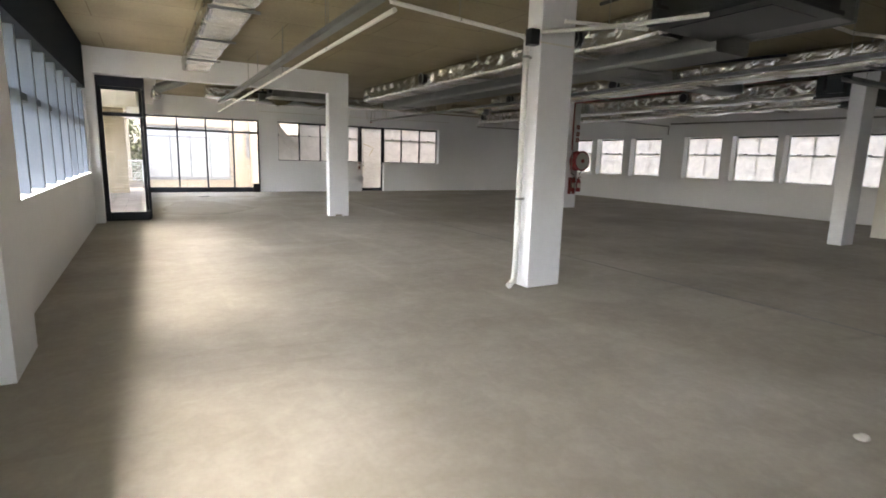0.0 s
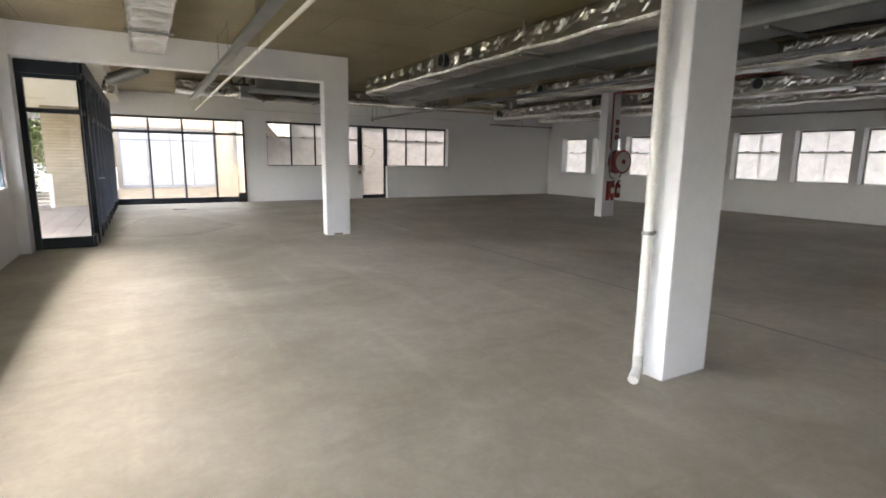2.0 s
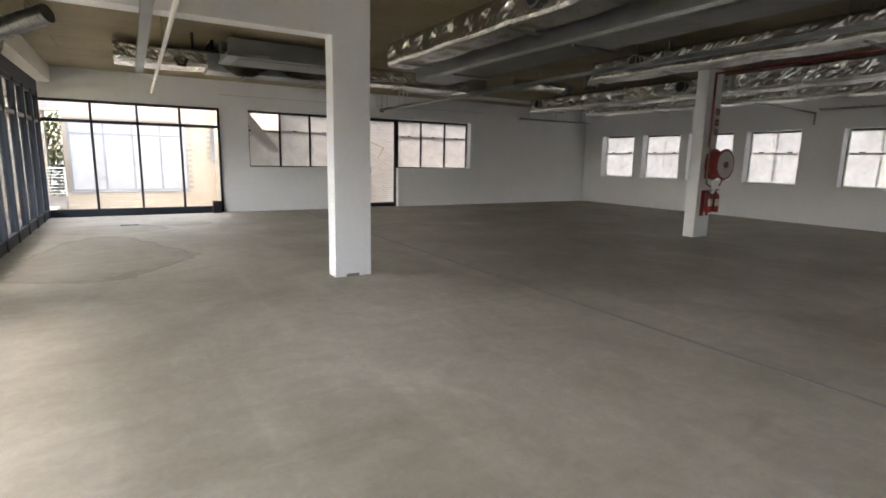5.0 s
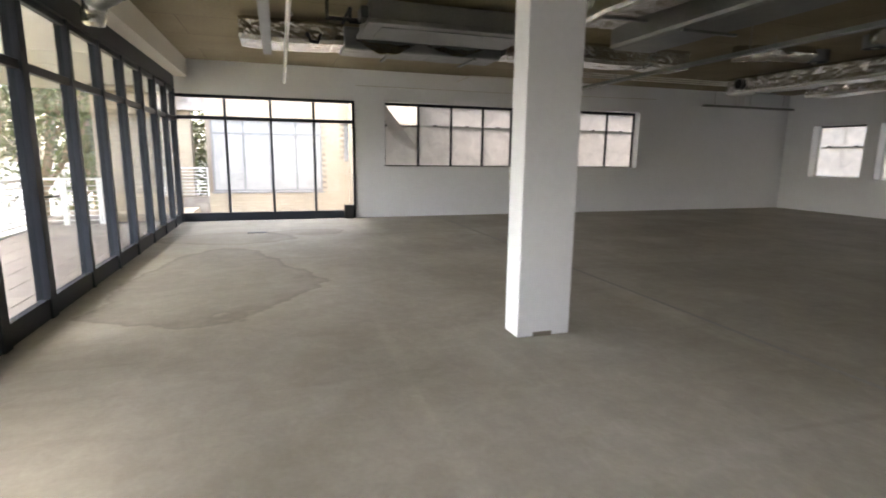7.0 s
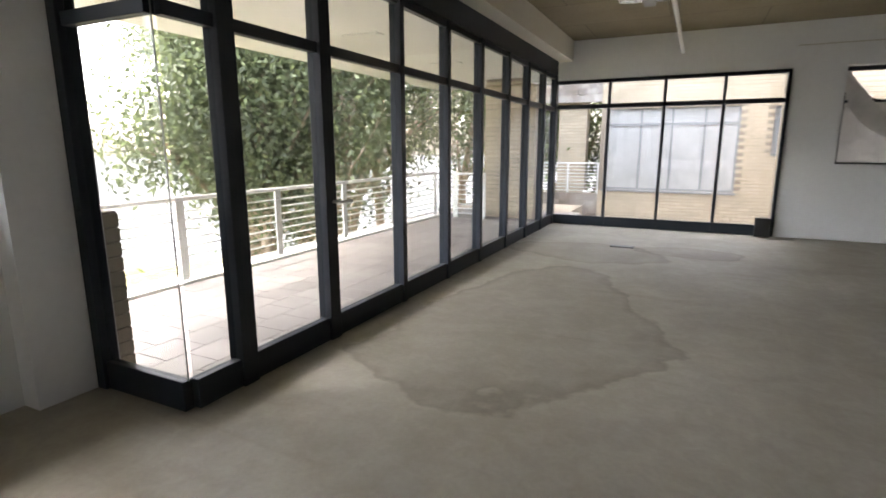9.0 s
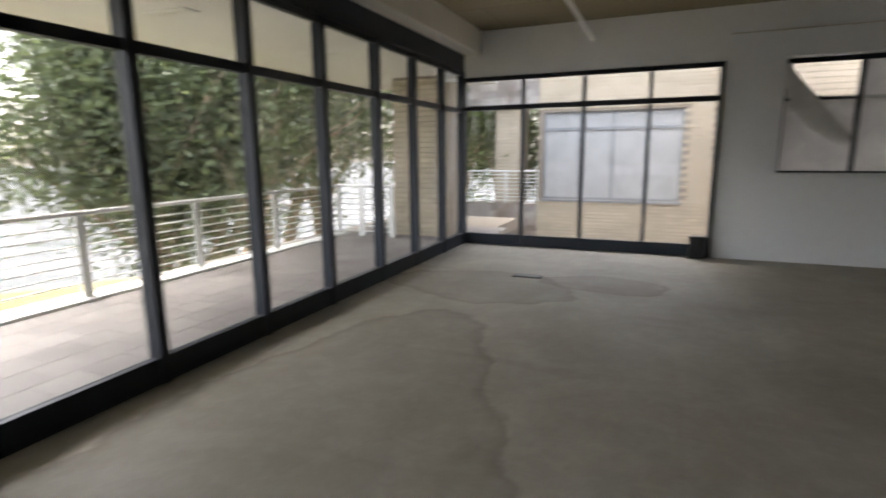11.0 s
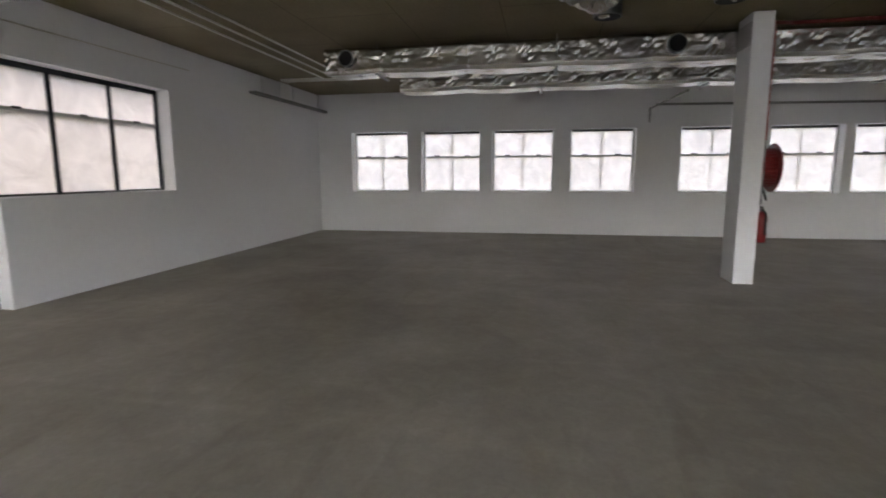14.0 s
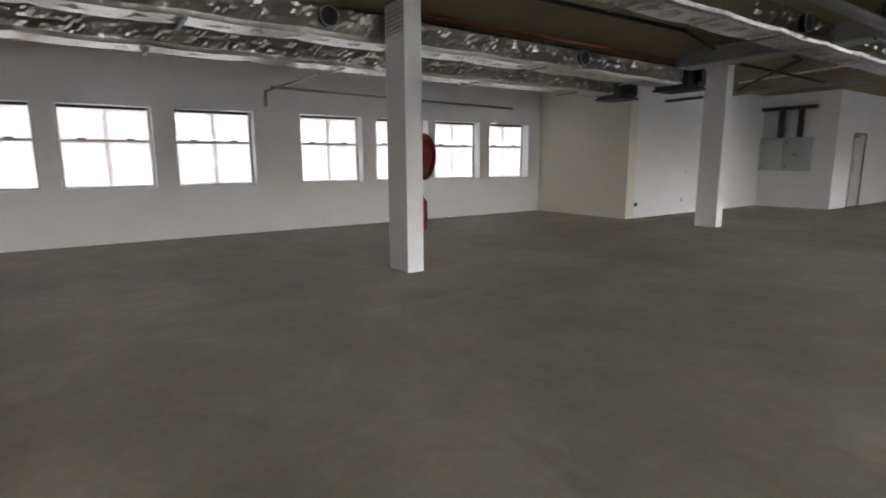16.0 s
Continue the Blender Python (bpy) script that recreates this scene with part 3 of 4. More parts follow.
# ---- ceiling services ----
def foil_duct(label, x0, x1, y0, y1, z0, z1, holes=(), along='y', seams=1.25, seed=1, mat=None, crumple=0.022):
    """A wrapped air duct: rounded oblong tube with crumpled skin, straps, hangers and round spigots. holes: places along it, on the low side."""
    mat = mat or FOIL
    g = thing("air_duct", (x0 + x1) / 2, (y0 + y1) / 2, z0, label, "duct", "ceiling ducts")
    if along == 'y':
        a0, a1, b0, b1 = y0, y1, x0, x1
    else:
        a0, a1, b0, b1 = x0, x1, y0, y1
    r = 0.05
    prof = []
    for cx, cz, s in ((b1 - r, z1 - r, 0), (b0 + r, z1 - r, 90), (b0 + r, z0 + r, 180), (b1 - r, z0 + r, 270)):
        for k in range(3):
            a = radians(s + 45 * k)
            prof.append((cx + r * math.cos(a), cz + r * math.sin(a)))
    full = []
    for (p, q), (p2, q2) in zip(prof, prof[1:] + prof[:1]):
        d = math.hypot(p2 - p, q2 - q)
        n = max(1, int(d / 0.036))
        full += [(p + (p2 - p) * i / n, q + (q2 - q) * i / n) for i in range(n)]
    n = max(2, int((a1 - a0) / 0.036))
    bm = bmesh.new()
    rings = []
    cb, cz = (b0 + b1) / 2, (z0 + z1) / 2
    for i in range(n + 1):
        a = a0 + (a1 - a0) * i / n
        s = abs(((a - a0) / seams) % 1.0 - 0.5) * 2
        ring = []
        for p, q in full:
            v = Vector((a * 5, p * 6, q * 6 + seed * 7))
            k = crumple * (abs(noise.noise(v * 1.0)) * 1.1 + 0.7 * abs(noise.noise(v * 2.4)) - 0.35) + crumple * 0.6 * noise.noise(v * 0.25)
            if mat is FOIL:
                k *= 0.45
                cell = math.floor(a / 0.40)
                for c in (cell - 1, cell, cell + 1):
                    for row in (0, 1):
                        pa = (c + 0.5 + 0.3 * noise.noise((c * 3.7, seed, row))) * 0.40
                        pq = cz + 0.05 * noise.noise((c * 1.3, seed + 5, row)) if row == 0 else cb + 0.1 * noise.noise((c * 2.1, seed, 9))
                        off = (q - pq) if row == 0 else (p - pq)
                        if row == 1 and q > z0 + 0.06:
                            continue
                        dist = math.hypot(a - pa, off)
                        if dist < 0.26:
                            th = math.atan2(off, a - pa)
                            k -= 0.026 * math.exp(-dist / 0.055) * (1.0 + 0.75 * math.cos(8 * th + c * 2.0 + seed))
            if s > 0.93:
                k -= crumple * 0.5
            dp, dq = p - cb, q - cz
            ln = math.hypot(dp, dq)
            sag = -0.03 * math.sin(math.pi * ((a - a0) / seams % 1.0)) * (crumple / 0.022) if q < cz else 0
            pp, qq = p + dp / ln * k, q + dq / ln * k + sag * 0.6
            qq = min(qq, CH - 0.012)
            ring.append(bm.verts.new((pp, a, qq) if along == 'y' else (a, pp, qq)))
        rings.append(ring)
    for r1, r2 in zip(rings, rings[1:]):
        for j in range(len(r1)):
            k = (j + 1) % len(r1)
            bm.faces.new((r1[j], r1[k], r2[k], r2[j]))
    bm.faces.new(rings[0])
    bm.faces.new(rings[-1])
    piece("foil_wrap" if mat is FOIL else "duct_body", bm, mat, g)
    k = a0 + seams
    while k < a1 - 0.2:
        for side in (b0 + 0.02, b1 - 0.02):
            e = (side, k, z0 + 0.05) if along == 'y' else (k, side, z0 + 0.05)
            piece("hanger_rod", tube(e, (e[0], e[1], CH), 0.005, 6), GALV, g)
        bar = block(b0 - 0.03, b1 + 0.03, k - 0.02, k + 0.02, z0 - 0.045, z0 - 0.02) if along == 'y' else block(k - 0.02, k + 0.02, b0 - 0.03, b1 + 0.03, z0 - 0.045, z0 - 0.02)
        piece("hanger_bar", bar, GALV, g)
        k += seams * 2
    for hp in holes:
        a, b = ((b0 - 0.05, hp, cz + 0.02), (b0 + 0.05, hp, cz + 0.02)) if along == 'y' else ((hp, b0 - 0.05, cz), (hp, b0 + 0.05, cz))
        # Solid black plug; the shade inside the open outlet is put into its colour.
        sp = piece("spigot", tube(a, b, 0.105, 20), BLACK, g, "round outlet, its dark hollow done as a black plug")
        bm = bmesh.new()
        m = Matrix.Translation(a) @ (Vector(b) - Vector(a)).to_track_quat('Z', 'Y').to_matrix().to_4x4()
        bmesh.ops.create_circle(bm, segments=20, radius=0.118, matrix=m)
        bmesh.ops.create_circle(bm, segments=20, radius=0.100, matrix=m)
        bmesh.ops.bridge_loops(bm, edges=bm.edges)
        bmesh.ops.solidify(bm, geom=bm.faces, thickness=0.012)
        piece("collar", bm, GALV, sp)
    return g


foil_duct("crumpled foil-wrapped air duct with round black outlets", 12.06, 12.56, 6.2, 18.25, 2.80, 3.15, (17.9, 13.45, 9.1), seed=1)
foil_duct("crumpled foil-wrapped air duct close to the papered windows", 13.45, 13.95, 6.4, 17.5, 2.74, 3.06, (), seed=2)
foil_duct("foil-wrapped air duct over the middle of the hall", 5.64, 6.10, 4.78, 14.0, 2.82, 3.15, (10.57, 6.1), seed=3)
foil_duct("smooth galvanised steel air duct", 6.45, 7.10, 4.6, 14.6, 2.72, 3.02, (), seed=4, mat=GALV, crumple=0.003)
foil_duct("foil-wrapped air duct between galvanised ducts", 9.10, 9.55, 0.4, 13.1, 2.80, 3.12, (12.2, 8.6), seed=5)
foil_duct("short foil-wrapped air duct beside the strip window", 1.22, 1.68, 2.2, 11.95, 2.90, 3.16, (), seed=6, seams=0.9)
foil_duct("foil-wrapped plenum of the air unit", 2.02, 3.35, 16.2, 16.9, 2.86, 3.14, (), along='x', seed=7)
foil_duct("foil-wrapped duct beyond the air unit", 5.65, 8.9, 15.95, 16.5, 2.84, 3.12, (), along='x', seed=8)
foil_duct("galvanised cross duct near the core", 7.4, 11.3, 7.2, 7.7, 2.86, 3.10, (), along='x', seed=10, mat=GALV, crumple=0.003)


def air_unit(x0, x1, y0, y1, z0, z1, mat, label):
    g = thing("air_unit", (x0 + x1) / 2, (y0 + y1) / 2, z0, label, "air conditioner", "ceiling air units")
    piece("casing", block(x0, x1, y0, y1, z0, z1, 0.012), mat, g)
    piece("drain_tray", block(x0 - 0.03, x1 + 0.03, y0 - 0.03, y1 + 0.03, z0 - 0.05, z0 - 0.002, 0.006), mat, g)
    for fx in (x0 + 0.06, x1 - 0.06):
        for fy in (y0 + 0.05, y1 - 0.05):
            piece("hanger_rod", tube((fx, fy, z1 - 0.02), (fx, fy, CH), 0.006, 6), GALV, g)
    piece("control_box", block(x0 - 0.09, x0 - 0.002, y0 + 0.1, y0 + 0.38, z0 + 0.03, z1 - 0.06, 0.008), DARKMETAL, g)
    piece("refrigerant_pipe", pipe_run([(x0 - 0.002, y1 - 0.2, z0 + 0.1), (x0 - 0.14, y1 - 0.2, z0 + 0.1), (x0 - 0.14, y1 - 0.2, CH - 0.03), (x0 - 0.14, y1 + 0.6, CH - 0.03)], 0.022), BLACK, g, "black insulated pipe")
    piece("access_panel", block(x0 + 0.15, x1 - 0.15, y0 + 0.12, y1 - 0.12, z0 - 0.062, z0 - 0.052, 0.003), mat, g)
    return g


air_unit(3.50, 5.5, 14.95, 15.8, 2.92, 3.14, GALV, "galvanised ceiling air unit with torn foil insulation")
foil_duct("galvanised supply duct with foil joints beside the air unit", 3.36, 5.64, 16.15, 16.78, 2.81, 3.10, (), along='x', seed=12, mat=GALV, crumple=0.010, seams=0.62)
air_unit(5.30, 6.35, 3.3, 4.6, 2.87, 3.14, DARKMETAL, "dark ceiling air unit with hanging cables")
air_unit(12.0, 12.7, 5.55, 6.15, 2.78, 3.14, DARKMETAL, "dark ceiling fan unit at the foil duct end")
air_unit(13.4, 14.0, 5.75, 6.33, 2.72, 3.04, DARKMETAL, "small dark fan unit at the core wall")


def supply_plenum():
    g = thing("supply_plenum", 6.7, 4.0, 2.9, "galvanised plenum box beside the dark air unit", "duct", "ceiling ducts")
    piece("duct_body", block(6.40, 7.02, 3.45, 4.50, 2.89, 3.10, 0.012), GALV, g)
    for x in (6.44, 6.98):
        piece("flange", block(x - 0.012, x + 0.012, 3.43, 4.52, 2.875, 3.115, 0.003), GALV, g)
    piece("round_neck", tube((6.70, 4.44, 2.99), (6.70, 4.72, 2.99), 0.085, 20), GALV, g)
    piece("hanger_rod", tube((6.7, 3.6, 3.10), (6.7, 3.6, CH), 0.005, 6), GALV, g)


supply_plenum()


def looped_cable():
    g = thing("looped_cable", 5.62, 4.66, 2.9, "white cable looped at the air unit", "cable")
    pts = [(5.62, 4.61, 3.02)] + [(5.62 + 0.10 * math.sin(radians(a)), 4.66, 2.93 + 0.10 * math.cos(radians(a))) for a in range(0, 330, 30)] + [(5.55, 4.66, 2.80)]
    piece("cable_run", pipe_run(pts, 0.016, 8), PVC, g, "", True)


looped_cable()


def duct_boot(x, y, z, fx, fy, label):
    """Round outlet boot hung on a crumpled flexible sleeve."""
    g = thing("duct_boot", x, y, z, label, "duct outlet", "duct boots")
    piece("neck", tube((x, y, z), (x, y, z + 0.16), 0.13, 24), GALV, g)
    # Closed disc; its black stands in for the shade inside the neck.
    piece("opening", tube((x, y, z - 0.004), (x, y, z - 0.001), 0.118, 24), BLACK, g, "black disc for the shaded hollow of the boot")
    bm = bmesh.new()
    rings = []
    for k in range(19):
        f = k / 18
        c = Vector((x + (fx - x) * f, y + (fy - y) * f, z + 0.10 + 0.10 * math.sin(f * 1.57)))
        rr = 0.11 + 0.012 * (k % 2)
        d = Vector((fx - x, fy - y, 0)).normalized()
        side = Vector((-d.y, d.x, 0))
        ring = []
        for j in range(20):
            a = radians(18 * j)
            q = c + (side * math.cos(a) + Vector((0, 0, 1)) * math.sin(a)) * rr
            ring.append(bm.verts.new(q * 1.0 + Vector((1, 1, 1)) * 0.022 * noise.noise(q * 9)))
        rings.append(ring)
    for r1, r2 in zip(rings, rings[1:]):
        for j in range(20):
            bm.faces.new((r1[j], r1[(j + 1) % 20], r2[(j + 1) % 20], r2[j]))
    bm.faces.new(rings[0])
    bm.faces.new(rings[-1])
    for v in bm.verts:
        v.co.z = min(v.co.z, CH - 0.01)
    piece("foil_sleeve", bm, FOIL, g)
    piece("hanger_rod", tube(((x + fx) / 2, (y + fy) / 2, z + 0.2), ((x + fx) / 2, (y + fy) / 2, CH), 0.005, 6), GALV, g)


duct_boot(9.90, 14.55, 2.78, 9.15, 15.35, "round galvanised outlet boot on a foil sleeve by the tray")
duct_boot(9.60, 13.60, 2.78, 9.35, 13.13, "round galvanised outlet boot at the foil duct end")


def trap_pipe():
    g = thing("drain_trap", 2.98, 15.86, 2.85, "black drain pipe with a trap beside the plenum", "pipe")
    piece("riser", pipe_run([(3.05, 15.3, CH), (3.05, 15.3, 2.97), (3.50, 15.3, 2.97)], 0.022), BLACK, g)
    piece("trap_bend", pipe_run([(2.86, 16.08, 2.92), (2.86, 15.98, 2.92), (2.90, 15.98, 2.83), (2.99, 15.98, 2.82), (3.03, 15.98, 2.92), (3.03, 16.08, 2.92)], 0.02), BLACK, g)


trap_pipe()


def loose_foil():
    g = thing("torn_insulation", 4.3, 16.1, 2.75, "torn silver insulation peeling off the supply duct", "insulation")
    for k, (xa, xb, w) in enumerate(((3.5, 4.3, 0.22), (4.5, 5.3, 0.16))):
        bm = bmesh.new()
        bmesh.ops.create_grid(bm, x_segments=16, y_segments=6, size=0.5)
        for v in bm.verts:
            u, q = v.co.x + 0.5, v.co.y + 0.5
            x = xa + (xb - xa) * u
            v.co = (x, 16.12 - 0.12 * q + 0.03 * noise.noise((x * 7, q * 4, k)), 2.90 - w * 0.8 * q * math.sin(math.pi * u) + 0.03 * noise.noise((x * 6, q * 5, k + 4)))
        piece("torn_flap", bm, FOIL, g, "", True)


loose_foil()


def cable_tray(label, a, b, w=0.11, h=0.05, along='y', drops=()):
    g = thing("cable_tray", *a, label, "cable tray", "ceiling trays")
    (x0, y0, z), (x1, y1, _) = a, b
    if along == 'y':
        piece("bed", block(x0 - w / 2, x0 + w / 2, min(y0, y1), max(y0, y1), z, z + 0.006), GALV, g)
        for s in (-1, 1):
            xx = x0 + s * w / 2
            piece("side_flange", block(xx - 0.003, xx + 0.003, min(y0, y1), max(y0, y1), z + 0.007, z + h), GALV, g)
    else:
        piece("bed", block(min(x0, x1), max(x0, x1), y0 - w / 2, y0 + w / 2, z, z + 0.006), GALV, g)
        for s in (-1, 1):
            yy = y0 + s * w / 2
            piece("side_flange", block(min(x0, x1), max(x0, x1), yy - 0.003, yy + 0.003, z + 0.007, z + h), GALV, g)
    for d in drops:
        e = (x0, d, z + 0.006) if along == 'y' else (d, y0, z + 0.006)
        piece("hanger_rod", tube(e, (e[0], e[1], CH), 0.005, 6), GALV, g)
    return g


cable_tray("grey steel cable tray hung on thin rods", (2.36, 4.95, 2.70), (2.36, 16.4, 2.70), 0.10, 0.06, 'y', (6.5, 8.6, 10.6, 11.6, 13.4, 15.2))
cable_tray("grey steel cable tray running to the papered door", (8.25, 0.6, 2.72), (8.25, 20.1, 2.72), 0.11, 0.05, 'y', (1.5, 4.0, 6.5, 9, 11.5, 14.2, 17.0, 18.6, 19.7))
cable_tray("short steel cable tray in the far corner", (13.24, 20.12, 2.76), (16.4, 20.12, 2.76), 0.09, 0.05, 'x', (13.6, 14.8, 16.0))
cable_tray("steel cable tray crossing near the core", (9.6, 4.6, 2.68), (13.4, 4.6, 2.68), 0.13, 0.06, 'x', (10.2, 11.2, 12.6))


def pipe_thing(name, points, r, mat, label, category="pipe", clips=()):
    g = thing(name, *points[0], label, category, "ceiling pipes")
    for a, b in zip(points, points[1:]):
        piece("pipe_length", tube(a, b, r), mat, g, "", False)
    for p in points[1:-1]:
        bm = bmesh.new()
        bmesh.ops.create_uvsphere(bm, u_segments=10, v_segments=6, radius=r * 1.25, matrix=Matrix.Translation(p))
        piece("elbow", bm, mat, g, "", True)
    for p in clips:
        piece("clip", tube((p[0], p[1], p[2] - 0.012), (p[0], p[1], p[2] + 0.012), r * 1.5), GALV, g)
        piece("hanger_rod", tube(p, (p[0], p[1], CH), 0.004, 6), GALV, g)
    return g


pipe_thing("conduit", [(2.60, 18.9, 2.66), (2.52, 5.0, 2.66)], 0.022, PVC, "white plastic conduit hung under the slab", "conduit", [(2.59, 17.0, 2.66), (2.58, 14.0, 2.66), (2.55, 9.5, 2.66), (2.54, 7.0, 2.66)])
pipe_thing("conduit", [(2.45, 4.93, 2.70), (4.02, 5.12, 2.66), (4.05, 5.12, 2.64)], 0.02, PVC, "white plastic conduit running to the column", "conduit", [(3.2, 5.03, 2.68)])
pipe_thing("conduit", [(1.75, 2.2, 2.78), (2.45, 4.93, 2.72)], 0.02, PVC, "white plastic conduit under the slab", "conduit", [(2.1, 3.6, 2.75)])
pipe_thing("conduit", [(4.05, 4.87, 2.66), (4.70, 4.40, 2.72), (5.26, 3.9, 2.80)], 0.022, PVC, "white conduit passing the column head", "conduit")
pipe_thing("conduit", [(4.30, 4.80, 2.78), (5.26, 4.60, 2.80)], 0.02, PVC, "white conduit running to the dark air unit", "conduit", [(4.8, 4.70, 2.79)])
pipe_thing("conduit", [(6.40, 4.05, 3.12), (8.55, 4.14, 3.12), (12.5, 3.2, 3.12)], 0.022, PVC, "white conduit beyond the dark air unit", "conduit")
pipe_thing("conduit", [(4.1, FY - 0.03, 2.86), (7.6, FY - 0.03, 2.86), (11.9, FY - 0.03, 2.90)], 0.008, PALE, "thin pale cable line along the end wall", "cable")
for k in range(3):
    yy = 19.25 - 0.24 * k
    pipe_thing("conduit", [(8.29, yy, 2.75), (8.40, yy, 2.85), (8.40, yy, 3.165), (14.3 + 0.12 * k, yy, 3.165), (14.3 + 0.12 * k, 20.10, 3.165), (14.3 + 0.12 * k, 20.10, 2.79)], 0.014, PVC, "white conduit bent down into the cable tray", "conduit")
pipe_thing("conduit", [(6.4, FY - 0.05, 3.05), (6.6, 20.0, 3.14), (7.95, 19.8, 3.12), (7.95, 19.8, 2.78)], 0.016, PVC, "white conduit crossing the slab to the tray", "conduit")
pipe_thing("conduit", [(RX - 0.05, 12.8, 2.78), (RX - 0.05, 6.6, 2.70)], 0.025, GALV, "steel conduit along the east wall", "conduit", [])
pipe_thing("strut_bracket", [(14.2, 12.75, 2.72), (RX - 0.015, 12.9, 2.70), (RX - 0.015, 12.9, 2.42)], 0.02, GALV, "steel strut bracket with a hanging end", "bracket")
pipe_thing("fire_pipe", [(11.68, 12.47, 1.75), (11.68, 12.47, 3.10), (11.90, 12.20, 3.14), (11.75, 6.0, 3.14)], 0.022, REDPIPE, "red fire pipe feeding the hose reel", "pipe")
pipe_thing("refrigerant_pipe", [(10.6, 13.8, 3.12), (10.4, 9.0, 3.10), (11.0, 6.2, 3.02), (11.0, 2.5, 3.0)], 0.026, BLACK, "black insulated pipe pair under the slab", "pipe")
pipe_thing("refrigerant_pipe", [(10.0, 12.0, 3.10), (9.9, 8.4, 3.12), (10.3, 5.6, 3.05), (12.6, 3.0, 3.0)], 0.026, BLACK, "black insulated pipe under the slab", "pipe")
pipe_thing("refrigerant_pipe", [(7.8, 9.5, 3.08), (8.6, 7.9, 3.12), (8.7, 5.0, 3.0)], 0.024, BLACK, "black insulated pipe looping to the air unit", "pipe")


def spiral_elbow():
    g = thing("spiral_duct", 1.0, 14.5, 2.84, "galvanised spiral duct stub with a drooping foil sleeve", "duct", "ceiling ducts")
    a, b = Vector((1.42, 14.35, 3.02)), Vector((0.82, 14.75, 2.80))
    piece("duct_body", tube(a, b, 0.11, 24), GALV, g)
    for k in range(6):
        p = a.lerp(b, (k + 0.5) / 6)
        d = (b - a).normalized() * 0.008
        piece("seam_ring", tube(p - d, p + d, 0.116, 24), GALV, g)
    bm = tube(b, b + Vector((-0.02, 0.05, -0.22)), 0.10, 24)
    bmesh.ops.subdivide_edges(bm, edges=[e for e in bm.edges if abs(e.verts[0].co.z - e.verts[1].co.z) > 0.15], cuts=5)
    for v in bm.verts:
        v.co += Vector((1, 1, 0)) * 0.03 * noise.noise(v.co * 14)
    piece("foil_sleeve", bm, FOIL, g)
    piece("hanger_rod", tube((1.2, 14.5, 2.98), (1.2, 14.5, CH), 0.005, 6), GALV, g)


spiral_elbow()


def smoke_head(x, y, z, mat, label):
    g = thing("detector", x, y, z, label, "detector")
    piece("base", tube((x, y, z - 0.03), (x, y, z), 0.05, 16), mat, g)
    piece("stem", tube((x, y, z), (x, y, CH), 0.008, 8), GALV, g)


smoke_head(8.12, 19.75, 2.68, RED, "red round sounder under the cable tray end")
smoke_head(8.62, 16.6, 2.96, PALE, "pale round detector beside the tray")


def drain_pipe():
    g = thing("drain_pipe", 4.06, 5.10, 0, "white plastic drain pipe clamped to the column", "pipe")
    piece("riser", tube((4.075, 5.12, 0.12), (4.075, 5.12, 2.62), 0.032, 16), PVC, g)
    piece("foot_elbow", pipe_run([(4.075, 5.12, 0.14), (4.03, 5.08, 0.07), (3.93, 5.03, 0.034)], 0.034), PVC, g)
    for z in (0.98, 2.46):
        piece("clamp", tube((4.075, 5.12, z - 0.012), (4.075, 5.12, z + 0.012), 0.042, 16), GALV, g)
        piece("clamp_arm", block(4.10, 4.142, 5.108, 5.132, z - 0.01, z + 0.01), GALV, g)
    piece("valve_box", block(4.02, 4.135, 4.98, 5.08, 2.56, 2.72, 0.01), DARKMETAL, g)
    return g


drain_pipe()


# ---- fire gear at the third column ----
def hose_reel():
    g = thing("hose_reel", 11.87, 12.39, 1.13, "red fire hose reel mounted on the white column", "hose reel")
    c = Vector((11.93, 0, 1.42))
    for y0, y1, r, name, mat in ((12.48, 12.49, 0.29, "back_disc", RED), (12.26, 12.28, 0.29, "front_disc", RED)):
        piece(name, tube((c.x, y0, c.z), (c.x, y1, c.z), r, 40), mat, g)
        bm = bmesh.new()
        for k in range(40):
            a, b = radians(9 * k), radians(9 * (k + 1))
            add_tube(bm, (c.x + r * math.cos(a), (y0 + y1) / 2, c.z + r * math.sin(a)), (c.x + r * math.cos(b), (y0 + y1) / 2, c.z + r * math.sin(b)), 0.012, 6)
        piece("rim", bm, mat, g, "", True)
    for k in range(6):
        y = 12.3 + k * 0.034
        bm = bmesh.new()
        for j in range(28):
            a, b = radians(360 / 28 * j), radians(360 / 28 * (j + 1))
            add_tube(bm, (c.x + 0.225 * math.cos(a), y, c.z + 0.225 * math.sin(a)), (c.x + 0.225 * math.cos(b), y, c.z + 0.225 * math.sin(b)), 0.017, 8)
        piece("hose_coil", bm, RED, g, "", True)
    piece("label_disc", tube((c.x, 12.25, c.z), (c.x, 12.26, c.z), 0.25, 32), PALE, g, "pale printed front disc")
    piece("hub", tube((c.x, 12.23, c.z), (c.x, 12.25, c.z), 0.06, 20), RED, g)
    piece("wall_bracket", block(11.70, 11.99, 12.5, 12.52, 1.15, 1.62, 0.004), RED, g)
    piece("nozzle", pipe_run([(11.98, 12.34, 1.17), (11.96, 12.32, 1.10), (11.90, 12.32, 1.02)], 0.014), BLACK, g)
    piece("stop_valve", pipe_run([(11.70, 12.46, 1.75), (11.70, 12.46, 1.05), (11.80, 12.42, 0.98)], 0.018), GALV, g, "galvanised valve pipe")


hose_reel()


